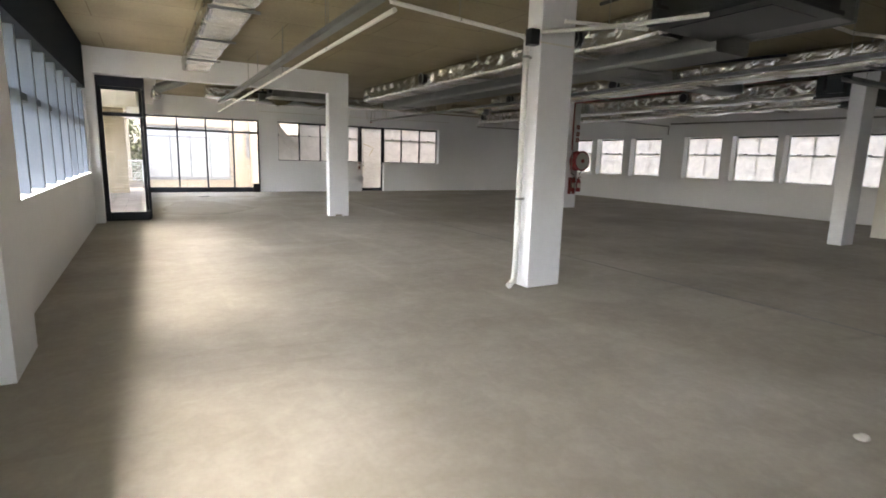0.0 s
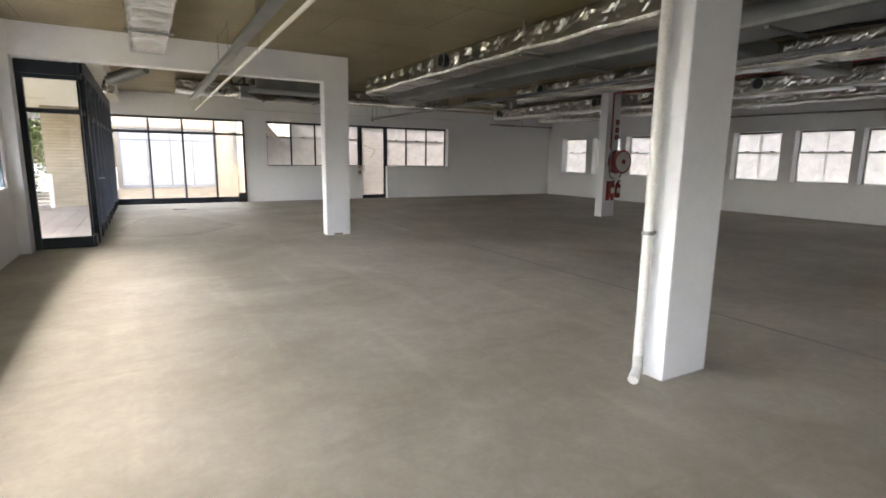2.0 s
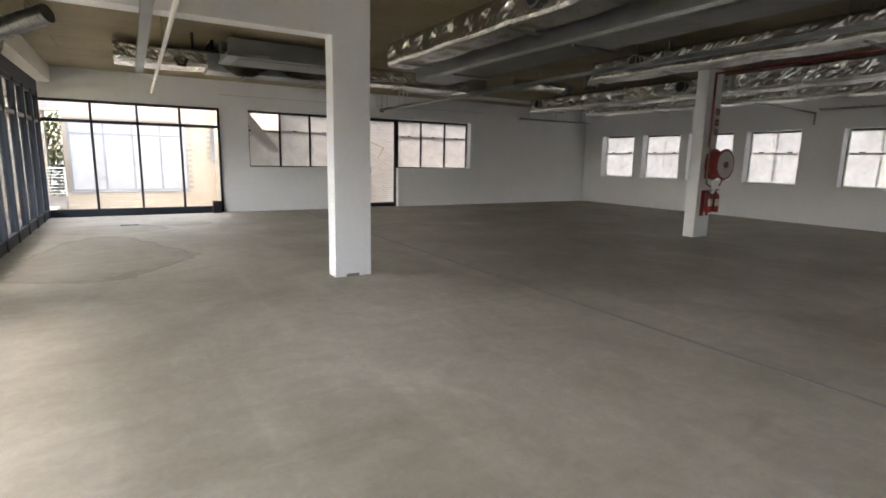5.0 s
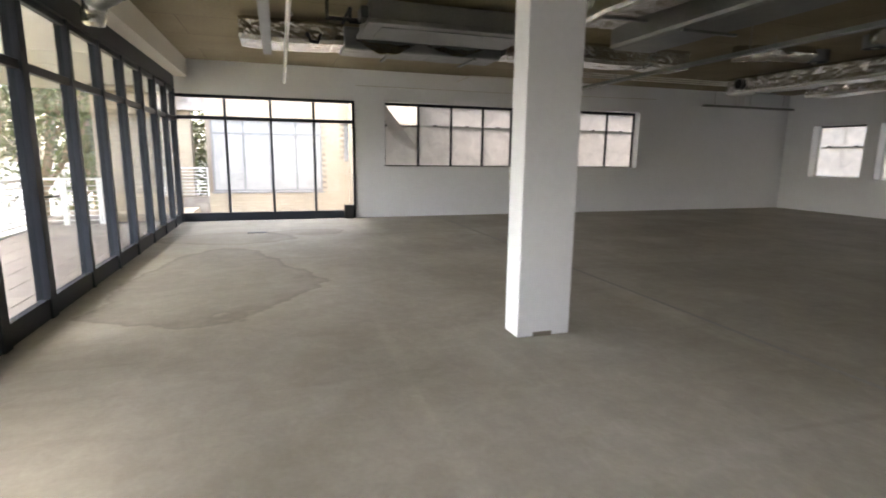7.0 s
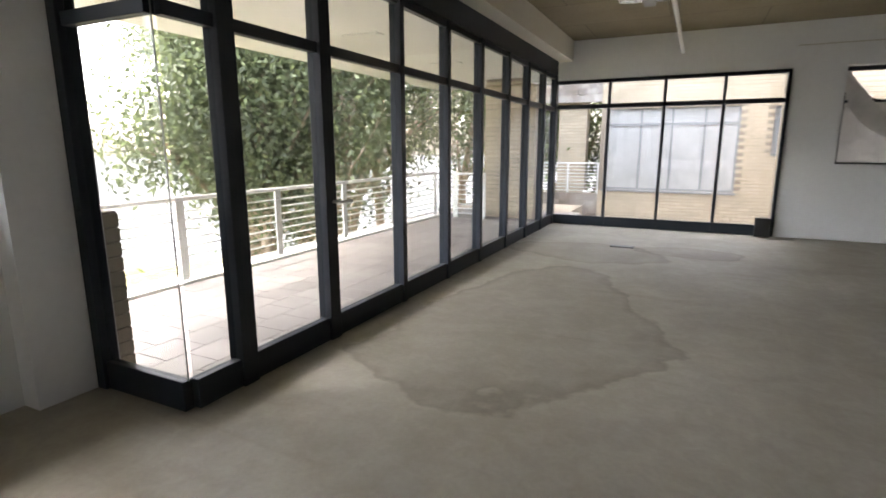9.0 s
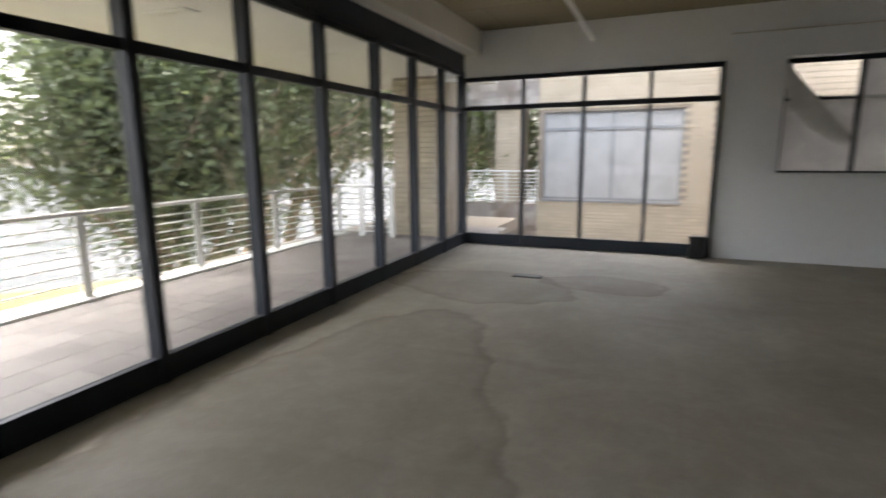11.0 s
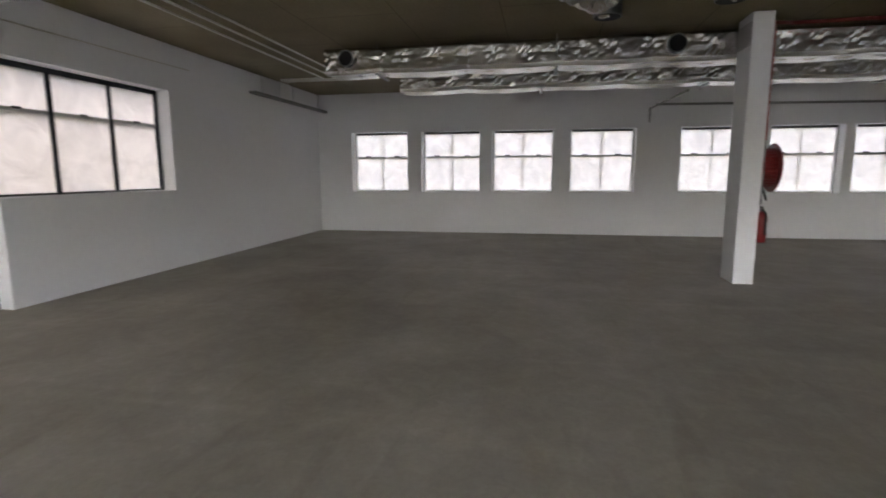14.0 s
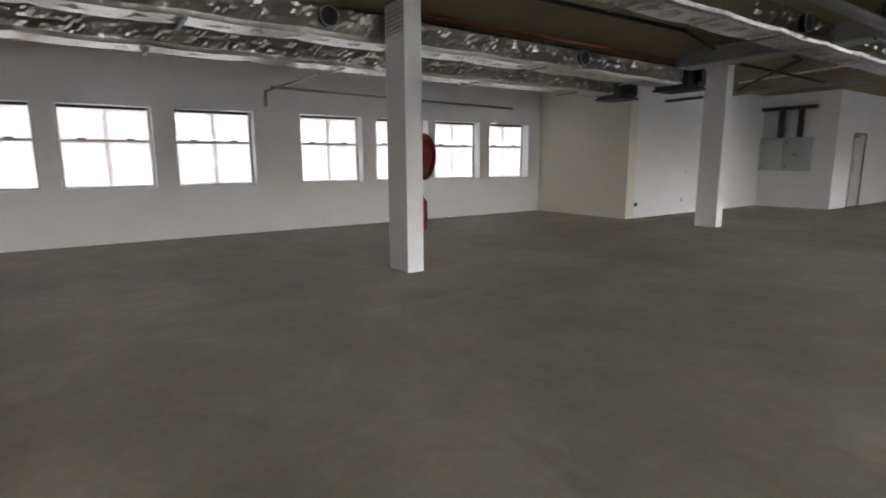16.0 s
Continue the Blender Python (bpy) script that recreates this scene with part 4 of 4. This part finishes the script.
def extinguisher(x, y, z):
    g = thing("fire_extinguisher", x, y, z, "red dry-powder fire extinguisher hung on the column", "fire extinguisher", "column fire gear")
    bm = bmesh.new()
    prof = [(0.0, 0.0), (0.062, 0.0), (0.070, 0.02), (0.070, 0.30), (0.058, 0.345), (0.028, 0.37), (0.024, 0.385), (0.0, 0.385)]
    rings = []
    for r, h in prof[1:-1]:
        rings.append([bm.verts.new((x + r * math.cos(radians(20 * k)), y + r * math.sin(radians(20 * k)), z + h)) for k in range(18)])
    for r1, r2 in zip(rings, rings[1:]):
        for k in range(18):
            bm.faces.new((r1[k], r1[(k + 1) % 18], r2[(k + 1) % 18], r2[k]))
    bm.faces.new(rings[0])
    bm.faces.new(rings[-1])
    piece("cylinder", bm, RED, g, "", True)
    bm = bmesh.new()
    for k in range(7):
        a, b = radians(-150 + 17 * k), radians(-150 + 17 * (k + 1))
        v = [bm.verts.new((x + 0.0715 * math.cos(t), y + 0.0715 * math.sin(t), z + h)) for t, h in ((a, 0.12), (b, 0.12), (b, 0.26), (a, 0.26))]
        bm.faces.new(v)
    piece("label_plate", bm, PALE, g, "pale printed label")
    piece("valve", tube((x, y, z + 0.385), (x, y, z + 0.43), 0.018), GALV, g)
    piece("lever", block(x - 0.02, x + 0.09, y - 0.012, y + 0.012, z + 0.43, z + 0.445, 0.004), BLACK, g)
    piece("handle", block(x - 0.01, x + 0.08, y - 0.010, y + 0.010, z + 0.40, z + 0.412, 0.003), BLACK, g)
    piece("hose", pipe_run([(x - 0.02, y, z + 0.41), (x - 0.075, y - 0.02, z + 0.36), (x - 0.085, y - 0.02, z + 0.10)], 0.011), BLACK, g)
    piece("hook", block(x - 0.01, x + 0.01, y + 0.03, 12.51, z + 0.345, z + 0.36), GALV, g)


structure_board = thing("sign_board", 11.8, 12.51, 0.4, "dark red backing board on the column", "sign board")
piece("board", block(11.66, 11.95, 12.51, 12.52, 0.42, 0.92, 0.003), RED, structure_board)
piece("white_strip", block(11.78, 11.83, 12.5, 12.51, 0.42, 0.62), PALE, structure_board)
extinguisher(11.75, 12.41, 0.50)
extinguisher(11.97, 12.41, 0.50)
for k, z in enumerate((1.98, 2.16, 2.36)):
    s = thing("fire_sign", 11.9, 12.51, z, "small red fire sign plate on the column", "sign", "column fire signs")
    piece("plate", block(11.86, 11.98, 12.51, 12.52, z, z + 0.12, 0.002), RED, s)
    piece("symbol", block(11.90, 11.94, 12.51, 12.51, z + 0.03, z + 0.09), PALE, s)
w = thing("wire_basket", 11.8, 12.6, 2.9, "wire mesh cage at the column head", "mesh")
for k in range(6):
    piece("wire", block(11.55, 12.28, 12.757, 12.760, 2.84 + 0.05 * k, 2.844 + 0.05 * k), BLACK, w)
for k in range(7):
    piece("wire", block(11.56 + 0.07 * k, 11.564 + 0.07 * k, 12.761, 12.765, 2.84, 3.09), BLACK, w)


# ---- core wall fittings ----
def distribution_board():
    g = thing("distribution_board", 12.9, -0.85, 1.0, "grey-blue steel electrical distribution board on the wall", "electrical box")
    piece("case", block(12.35, 13.62, -0.848, -0.60, 1.05, 1.98, 0.01), DBGREY, g)
    for a, b in ((12.37, 12.97), (12.99, 13.60)):
        d = piece("door", block(a, b, -0.598, -0.585, 1.07, 1.96, 0.004), DBGREY, g)
        for z in (1.16, 1.84):
            piece("latch", tube((b - 0.06, -0.585, z), (b - 0.06, -0.572, z), 0.02, 10), BLACK, d)
    bm = bmesh.new()
    v = [bm.verts.new(p) for p in ((12.60, -0.582, 1.46), (12.76, -0.582, 1.46), (12.68, -0.582, 1.60))]
    bm.faces.new(v)
    bmesh.ops.solidify(bm, geom=bm.faces, thickness=0.002)
    piece("warning_triangle", bm, YELLOW, g)
    for x in (12.6, 13.1):
        piece("cable_duct", block(x, x + 0.13, -0.80, -0.70, 1.982, 2.75, 0.004), DARKMETAL, g, "dark upright cable duct")
    piece("top_duct", block(12.3, 13.7, -0.83, -0.68, 2.752, 2.85, 0.004), DARKMETAL, g)


distribution_board()
dr = thing("door_2", 11.83, -2.5, 0, "grey painted flush door in a dark frame", "door", kind="structure")
piece("leaf", block(11.815, 11.855, -2.96, -2.09, 0.01, 2.06, 0.003), DOORP, dr)
piece("jamb", block(11.79, 11.95, -2.09, -2.052, 0, 2.098), DARKMETAL, dr)
piece("jamb", block(11.79, 11.95, -2.998, -2.96, 0, 2.098), DARKMETAL, dr)
piece("head", block(11.79, 11.95, -2.96, -2.09, 2.06, 2.098), DARKMETAL, dr)
piece("push_plate", block(11.806, 11.814, -2.30, -2.22, 0.98, 1.35, 0.002), GALV, dr)
piece("closer", block(11.77, 11.814, -2.5, -2.2, 1.97, 2.03, 0.004), GALV, dr)
for y, z, m, lab in ((5.16, 0.32, BLACK, "dark open socket box low on the wall"), (3.2, 0.36, PALE, "pale blank socket plate on the wall"), (3.1, 1.06, PALE, "pale blank plate on the wall")):
    s = thing("socket_box", 13.69, y, z, lab, "socket", "core wall sockets")
    piece("plate", block(13.678, 13.689, y - 0.06, y + 0.06, z - 0.04, z + 0.04, 0.003), m, s)
    piece("insert", block(13.672, 13.6775, y - 0.035, y + 0.035, z - 0.022, z + 0.022), DARKMETAL if m is BLACK else WHITE, s)
lid = thing("floor_hatch", 2.03, 18.43, 0, "small steel floor hatch set in the screed", "floor box")
piece("rim", block(1.87, 2.19, 18.36, 18.50, 0.001, 0.012, 0.003), DARKMETAL, lid)
piece("cover", block(1.89, 2.17, 18.375, 18.485, 0.013, 0.016), GALV, lid)
deb = thing("plaster_crumb", 3.74, 1.67, 0, "pale crumb of plaster lying on the floor", "debris")
bm = bmesh.new()
bmesh.ops.create_icosphere(bm, subdivisions=2, radius=0.04, matrix=Matrix.Translation((3.74, 1.67, 0.012)) @ Matrix.Diagonal((1.3, 0.8, 0.3, 1)))
for v in bm.verts:
    v.co += Vector((1, 1, 0.3)) * 0.012 * noise.noise(v.co * 40)
piece("crumb", bm, PALE, deb)

# ---- balcony ----
ground_pts = bmesh.new()
rings = []
for r, z in ((3, -3.6), (8, -4.0), (20, -5.5), (45, -9.0), (90, -16.0), (200, -26.0), (600, -40.0), (4000, -60.0)):
    rings.append([ground_pts.verts.new((6 + r * math.cos(radians(10 * k)), 10 + r * math.sin(radians(10 * k)), z + 0.05 * r * noise.noise((r * 0.1, k * 0.7, 0)) * (0.4 if r < 300 else 0.05))) for k in range(36)])
for r1, r2 in zip(rings, rings[1:]):
    for k in range(36):
        ground_pts.faces.new((r1[k], r1[(k + 1) % 36], r2[(k + 1) % 36], r2[k]))
ground_pts.faces.new(rings[0])
g = structure("ground", ground_pts, EARTH, "dry earth and grass slope falling away below the balcony", "ground")
g.data.materials.append(FARTOWN)
for f in g.data.polygons:
    c = f.center
    if math.hypot(c.x - 6, c.y - 10) > 120:
        f.material_index = 1
structure("balcony_slab", block(-2.55, 0.34, 4.0, 24.4, -0.32, -0.09), MORTAR, "concrete balcony slab", "slab")
structure("building_base", block(-0.9, 17.2, -9, 21.0, -7.0, -0.32), WHITE, "plain base of the building below the floor", "wall")
structure("court_slab", block(0.34, 9.0, 21.0, 25.6, -1.3, -1.0), PAVER, "paved strip between the buildings", "pavement")
structure("balcony_soffit", block(-2.9, 0.36, 12.72, 22.6, 2.74, 2.95), SOFFIT, "pale boarded soffit over the balcony", "soffit")
# Added eave, not seen; its depth and length limit daylight on the floor.
structure("shading_eave_south", block(-1.6, -0.68, -6.0, 12.715, 2.74, 2.95), SOFFIT, "unseen pale eave added to hold back daylight at the strip windows", "soffit")
# East of x = 4.2 this is added length, shading the brick behind.
structure("court_soffit", block(0.36, 5.7, FY + 0.31, 21.6, 2.74, 2.95), SOFFIT, "pale soffit over the end glazing, lengthened to shade the torn window", "soffit")
for y in (14.0, 16.4, 18.8):
    s = thing("soffit_light", -0.9, y, 2.74, "flat pale recessed light in the soffit", "ceiling light", "soffit lights")
    piece("trim", block(-1.15, -0.65, y - 0.09, y + 0.09, 2.725, 2.739, 0.004), RAIL, s)
    piece("diffuser", block(-1.12, -0.68, y - 0.06, y + 0.06, 2.719, 2.7245), PALE, s)


def railing():
    g = thing("balcony_railing", -2.1, 12.0, -0.09, "pale steel balcony railing with horizontal wires", "railing")
    posts = [(-2.1, 20.75)] + [(-2.1, 19.0 - 1.47 * k) for k in range(10)]
    for x, y in posts:
        piece("post", block(x - 0.012, x + 0.012, y - 0.05, y + 0.05, -0.09, 0.83, 0.004), RAIL, g)
    for x in (-1.62, -1.0):
        piece("post", block(x - 0.05, x + 0.05, 20.738, 20.762, -0.09, 0.83, 0.004), RAIL, g)

    def runs(z, r, name):
        piece(name, tube((-2.1, 5.2, z), (-2.1, 20.75, z), r, 8), RAIL, g)
        piece(name, tube((-2.1, 20.75, z), (-0.95, 20.75, z), r, 8), RAIL, g)
    runs(0.85, 0.026, "handrail")
    for k in range(8):
        runs(0.03 + 0.098 * k, 0.010, "wire")
    piece("kerb_strip", block(-2.22, -1.98, 5.2, 20.87, -0.088, -0.03, 0.006), RAIL, g)


railing()


def brick_panel(name, label, along, at, a0, a1, z0, z1, holes=(), singles=True, face=-1, depth=0.22):
    """Face-brick wall: mortar core with each brick proud of it on the seen side."""
    g = thing(name, *((a0, at, z0) if along == 'x' else (at, a0, z0)), label, "brick wall", kind="structure")
    core = panel_with_holes(bmesh.new(), 'y' if along == 'x' else 'x', at if face < 0 else at - depth, at + depth if face < 0 else at, a0, a1, z0, z1, list(holes))
    piece("mortar_core", core, MORTAR, g)
    L, H, J, D = 0.29, 0.078, 0.012, 0.016
    bmu = block(-L / 2, L / 2, -D, 0, -H / 2, H / 2, 0.0) if along == 'x' else block(-D, 0, -L / 2, L / 2, -H / 2, H / 2, 0.0)
    if face > 0:
        bmesh.ops.scale(bmu, vec=(1, -1, 1) if along == 'x' else (-1, 1, 1), verts=bmu.verts)
    shared = to_mesh(bmu, "brick", BRICK)
    many_v, many_f = [], []
    count = 0
    row = 0
    z = z0 + H / 2
    cube = [(v.co.x, v.co.y, v.co.z) for v in shared.vertices]
    faces = [tuple(p.vertices) for p in shared.polygons]
    while z + H / 2 <= z1 + 0.001:
        a = a0 - (L / 2 if row % 2 else 0) + L / 2
        while a < a1 + L / 2:
            s, e = max(a - L / 2, a0), min(a + L / 2, a1)
            mid, wd = (s + e) / 2, e - s
            bad = any(h[0] - 0.05 < mid < h[1] + 0.05 and h[2] - 0.03 < z < h[3] + 0.03 for h in holes)
            if wd > 0.05 and not bad:
                pos = Vector((mid, at, z)) if along == 'x' else Vector((at, mid, z))
                if singles and count < 300:
                    o = new("brick", shared)
                    o.parent = g
                    o.location = pos - g.location
                    o.scale = (wd / L, 1, 1) if along == 'x' else (1, wd / L, 1)
                    count += 1
                else:
                    b = len(many_v)
                    k = wd / L
                    many_v += [((c[0] * k if along == 'x' else c[0]) + pos.x - g.location.x, (c[1] if along == 'x' else c[1] * k) + pos.y - g.location.y, c[2] + pos.z - g.location.z) for c in cube]
                    many_f += [tuple(i + b for i in f) for f in faces]
            a += L + J
        z += H + J
        row += 1
    if many_f:
        me = bpy.data.meshes.new("brickwork")
        me.from_pydata(many_v, [], many_f)
        me.materials.append(BRICK)
        o = new("brickwork", me)
        o.parent = g
        o["kind"] = "stuff"
    return g


# ---- trees ----
def tree(x, y, ground, height, spread, leaves, seed, label, leafmat, leaf=1.0):
    rnd = random.Random(seed)
    g = thing("gum_tree", x, y, ground, label, "tree", "trees beyond the balcony")
    bm = bmesh.new()
    tips = []

    def limb(a, d, length, r, depth):
        steps = 5
        p = a.copy()
        prev = None
        for k in range(steps + 1):
            rr = r * (1 - 0.55 * k / steps)
            ax = d.normalized()
            side = ax.orthogonal().normalized()
            up = ax.cross(side)
            ring = [bm.verts.new(p + (side * math.cos(radians(60 * j)) + up * math.sin(radians(60 * j))) * rr) for j in range(6)]
            if prev:
                for j in range(6):
                    bm.faces.new((prev[j], prev[(j + 1) % 6], ring[(j + 1) % 6], ring[j]))
            prev = ring
            if k < steps:
                d = (d.normalized() + Vector((rnd.uniform(-.18, .18), rnd.uniform(-.18, .18), rnd.uniform(-.05, .12)))).normalized()
                p = p + d * (length / steps)
                if depth < 3 and k >= 1:
                    for q in range(2 if depth == 0 else 1):
                        an = rnd.uniform(0, 6.28)
                        nd = (d + Vector((math.cos(an), math.sin(an), rnd.uniform(0.0, 0.5))) * rnd.uniform(0.6, 1.1)).normalized()
                        limb(p.copy(), nd, length * rnd.uniform(0.38, 0.55) * spread, rr * 0.5, depth + 1)
                if depth >= 1:
                    tips.append(p.copy())
        tips.append(p.copy())
    limb(Vector((x, y, ground - 0.3)), Vector((rnd.uniform(-.08, .08), rnd.uniform(-.08, .08), 1)), height, height * 0.026, 0)
    piece("trunk", bm, BARK, g, "pale peeling trunk and limbs", True)
    vs, fs = [], []
    base = g.location
    for _ in range(int(leaves * 1.7)):
        t = rnd.choice(tips)
        c = t + Vector((rnd.gauss(0, .55), rnd.gauss(0, .55), rnd.gauss(-.2, .5)))
        ln, wd = leaf * rnd.uniform(0.11, 0.22), leaf * rnd.uniform(0.024, 0.048)
        d = Vector((rnd.uniform(-1, 1), rnd.uniform(-1, 1), rnd.uniform(-1.3, 0.3))).normalized()
        s = d.cross(Vector((rnd.uniform(-1, 1), rnd.uniform(-1, 1), rnd.uniform(-1, 1)))).normalized()
        b = len(vs)
        for q in (c - d * ln / 2, c + s * wd, c + d * ln / 2, c - s * wd):
            vs.append(tuple(q - base))
        fs.append((b, b + 1, b + 2, b + 3))
    me = bpy.data.meshes.new("crown")
    me.from_pydata(vs, [], fs)
    me.materials.append(leafmat)
    o = new("crown", me)
    o.parent = g
    return g


tree(-9.6, 22.4, -4.6, 12.0, 0.45, 13000, 11, "tall grey-green gum tree with a pale trunk", LEAF)
tree(-7.4, 21.6, -4.4, 9.0, 0.8, 16000, 12, "bushy gum tree beyond the balcony corner", LEAF)
tree(-6.8, 23.2, -4.3, 9.5, 1.0, 14000, 13, "gum tree with drooping foliage", LEAF)
tree(-8.5, 25.5, -4.6, 11.0, 0.75, 15000, 14, "large gum tree behind the railing corner", LEAF)
tree(-4.5, 28.0, -4.3, 8.0, 1.1, 12000, 16, "leafy tree between the buildings", LEAF2)
tree(-0.9, 30.2, -4.3, 7.5, 1.0, 12000, 22, "leafy tree closing the gap between the buildings", LEAF)
tree(-11.5, 30.0, -5.0, 11.0, 0.9, 13000, 17, "broad leafy tree far down the slope", LEAF2)
tree(-6.5, 14.6, -4.2, 2.6, 0.9, 3000, 18, "low yellow-green shrub below the railing", LEAF2)

tree(-7.2, 20.4, -4.2, 6.4, 1.0, 7000, 19, "low bushy gum tree close to the railing", LEAF)
tree(-6.9, 21.2, -4.2, 7.5, 1.1, 9000, 20, "bushy young gum tree close to the railing", LEAF)
tree(-8.0, 23.0, -4.5, 9.5, 0.75, 10000, 21, "dense gum tree in the row behind", LEAF)

tree(-12.5, 26.5, -5.2, 11.0, 0.7, 9000, 31, "dense gum tree standing behind the first row", LEAF, 2.0)
tree(-9.5, 30.5, -5.0, 10.0, 1.2, 9000, 32, "dense leafy tree closing the row", LEAF, 2.0)
tree(-14.5, 31.0, -5.6, 12.0, 0.8, 9000, 33, "far gum tree on the slope", LEAF2, 2.2)
tree(-5.2, 33.0, -4.8, 9.0, 1.2, 8000, 34, "leafy tree far behind the passage", LEAF2, 2.0)

# ---- pavers and brickwork, last ----
pv = thing("balcony_paving", -1.0, 12.0, -0.09, "weathered brown-grey balcony pavers laid in rows", "paving", kind="structure")
pm = to_mesh(block(-0.160, 0.160, -0.160, 0.160, 0, 0.03, 0.003), "paver", PAVER)
for i in range(8):
    for j in range(37):
        o = new("paver", pm)
        o.parent = pv
        o.location = (-1.80 + 0.325 * i + 1.0, 10.6 + 0.325 * j + (0.16 if i % 2 else 0) - 12.0, 0.0)
        o.rotation_euler = (0.004 * noise.noise((i, j, 0)), 0.004 * noise.noise((i, j, 5)), 0)

brick_panel("brick_pier", "cream face-brick pier at the balcony end", 'x', 21.15, -1.12, -0.06, -0.09, 2.74, depth=0.45)
FX = 26.5
brick_panel("brick_pedestal", "low grey-washed brick pedestal outside the bay", 'y', -0.28, 12.67, 12.78, -0.06, 1.02, face=1)
nb = brick_panel("brick_facade", "cream face-brick facade of the neighbouring wing", 'x', FX, 0.36, 9.5, -1.0, 4.1, [(0.48, 3.85, 0.19, 2.44), (4.58, 5.4, 1.16, 2.40)])
brick_panel("brick_pier", "cream face-brick pier of the neighbouring wing", 'x', 26.8, -0.92, -0.10, 0.05, 2.78, depth=0.4)
nw = thing("facade_window", 0.48, FX + 0.1, 0.19, "wide milky-filmed window in the brick facade", "window", kind="structure")
stops = (0.48, 1.40, 2.20, 3.00, 3.79)
for s in stops:
    piece("mullion", block(s, s + 0.06, FX + 0.06, FX + 0.14, 0.19, 2.44, 0.003), SASH, nw)
for a, b in zip(stops, stops[1:]):
    piece("transom", block(a + 0.06, b, FX + 0.07, FX + 0.13, 1.97, 2.04), SASH, nw)
    piece("sill_rail", block(a + 0.06, b, FX + 0.07, FX + 0.13, 0.19, 0.25), SASH, nw)
    piece("pane", block(a + 0.06, b, FX + 0.10, FX + 0.11, 0.25, 1.97), FROST, nw)
    piece("pane", block(a + 0.06, b, FX + 0.10, FX + 0.11, 2.04, 2.40), FROST, nw)
for a, b in zip(stops, stops[1:]):
    piece("head_rail", block(a + 0.06, b, FX + 0.07, FX + 0.13, 2.40, 2.44), SASH, nw)
piece("sill", block(0.44, 3.89, FX - 0.04, FX + 0.06, 0.13, 0.188, 0.006), SASH, nw)
nw2 = thing("facade_window", 4.58, FX + 0.1, 1.15, "small filmed window in the brick facade", "window", kind="structure")
piece("frame", block(4.58, 5.4, FX + 0.08, FX + 0.14, 1.16, 1.22), SASH, nw2)
piece("frame", block(4.58, 5.4, FX + 0.08, FX + 0.14, 2.34, 2.40), SASH, nw2)
piece("pane", block(4.58, 5.4, FX + 0.10, FX + 0.11, 1.22, 2.34), FROST, nw2)
brick_panel("brick_return", "cream face-brick wall close behind the papered windows", 'x', 22.4, 4.7, 12.2, -1.0, 3.6)
structure("return_side", block(4.705, 5.0, 22.63, FX - 0.02, -1.0, 3.6), MORTAR, "plain side of the brick return", "wall")
structure("wing_core", block(0.36, 10.0, FX + 0.5, 33.0, -5.0, 4.2), MORTAR, "plain body of the neighbouring wing", "wall")
structure("wing_roof", block(0.3, 10.2, FX - 0.3, 33.4, 4.2, 4.4), SOFFIT, "pale roof edge of the neighbouring wing", "roof")


def stone_wall(label, x0, x1, y, z0, z1, seed):
    rnd = random.Random(seed)
    g = thing("stone_wall", x0, y, z0, label, "stone wall", kind="structure")
    piece("mortar_core", block(x0, x1, y, y + 0.3, z0, z1), MORTAR, g)
    z = z0
    while z < z1 - 0.05:
        h = min(rnd.uniform(0.14, 0.24), z1 - z)
        x = x0
        while x < x1 - 0.03:
            wd = min(rnd.uniform(0.18, 0.42), x1 - x)
            piece("stone", block(x + 0.006, x + wd - 0.006, y - rnd.uniform(0.015, 0.04), y - 0.0005, z + 0.006, z + h - 0.006), STONE, g)
            x += wd
        z += h


stone_wall("rough grey slate stone wall low behind the railing", -2.6, 0.355, FX + 0.04, -0.9, 0.04, 5)
stone_wall("rough slate stone cladding above the passage", -2.6, 0.355, FX + 0.04, 2.66, 4.1, 6)
rl = thing("passage_railing", -1.3, FX, 0.04, "pale railing with wires above the stone wall", "railing")
for x in (-2.5, -1.55, -0.55, 0.33):
    piece("post", block(x - 0.03, x + 0.03, FX + 0.06, FX + 0.08, 0.04, 0.92, 0.003), RAIL, rl)
for k in range(9):
    piece("wire", tube((-2.5, FX + 0.05, 0.12 + 0.1 * k), (0.35, FX + 0.05, 0.12 + 0.1 * k), 0.010 if k < 8 else 0.022, 8), RAIL, rl)
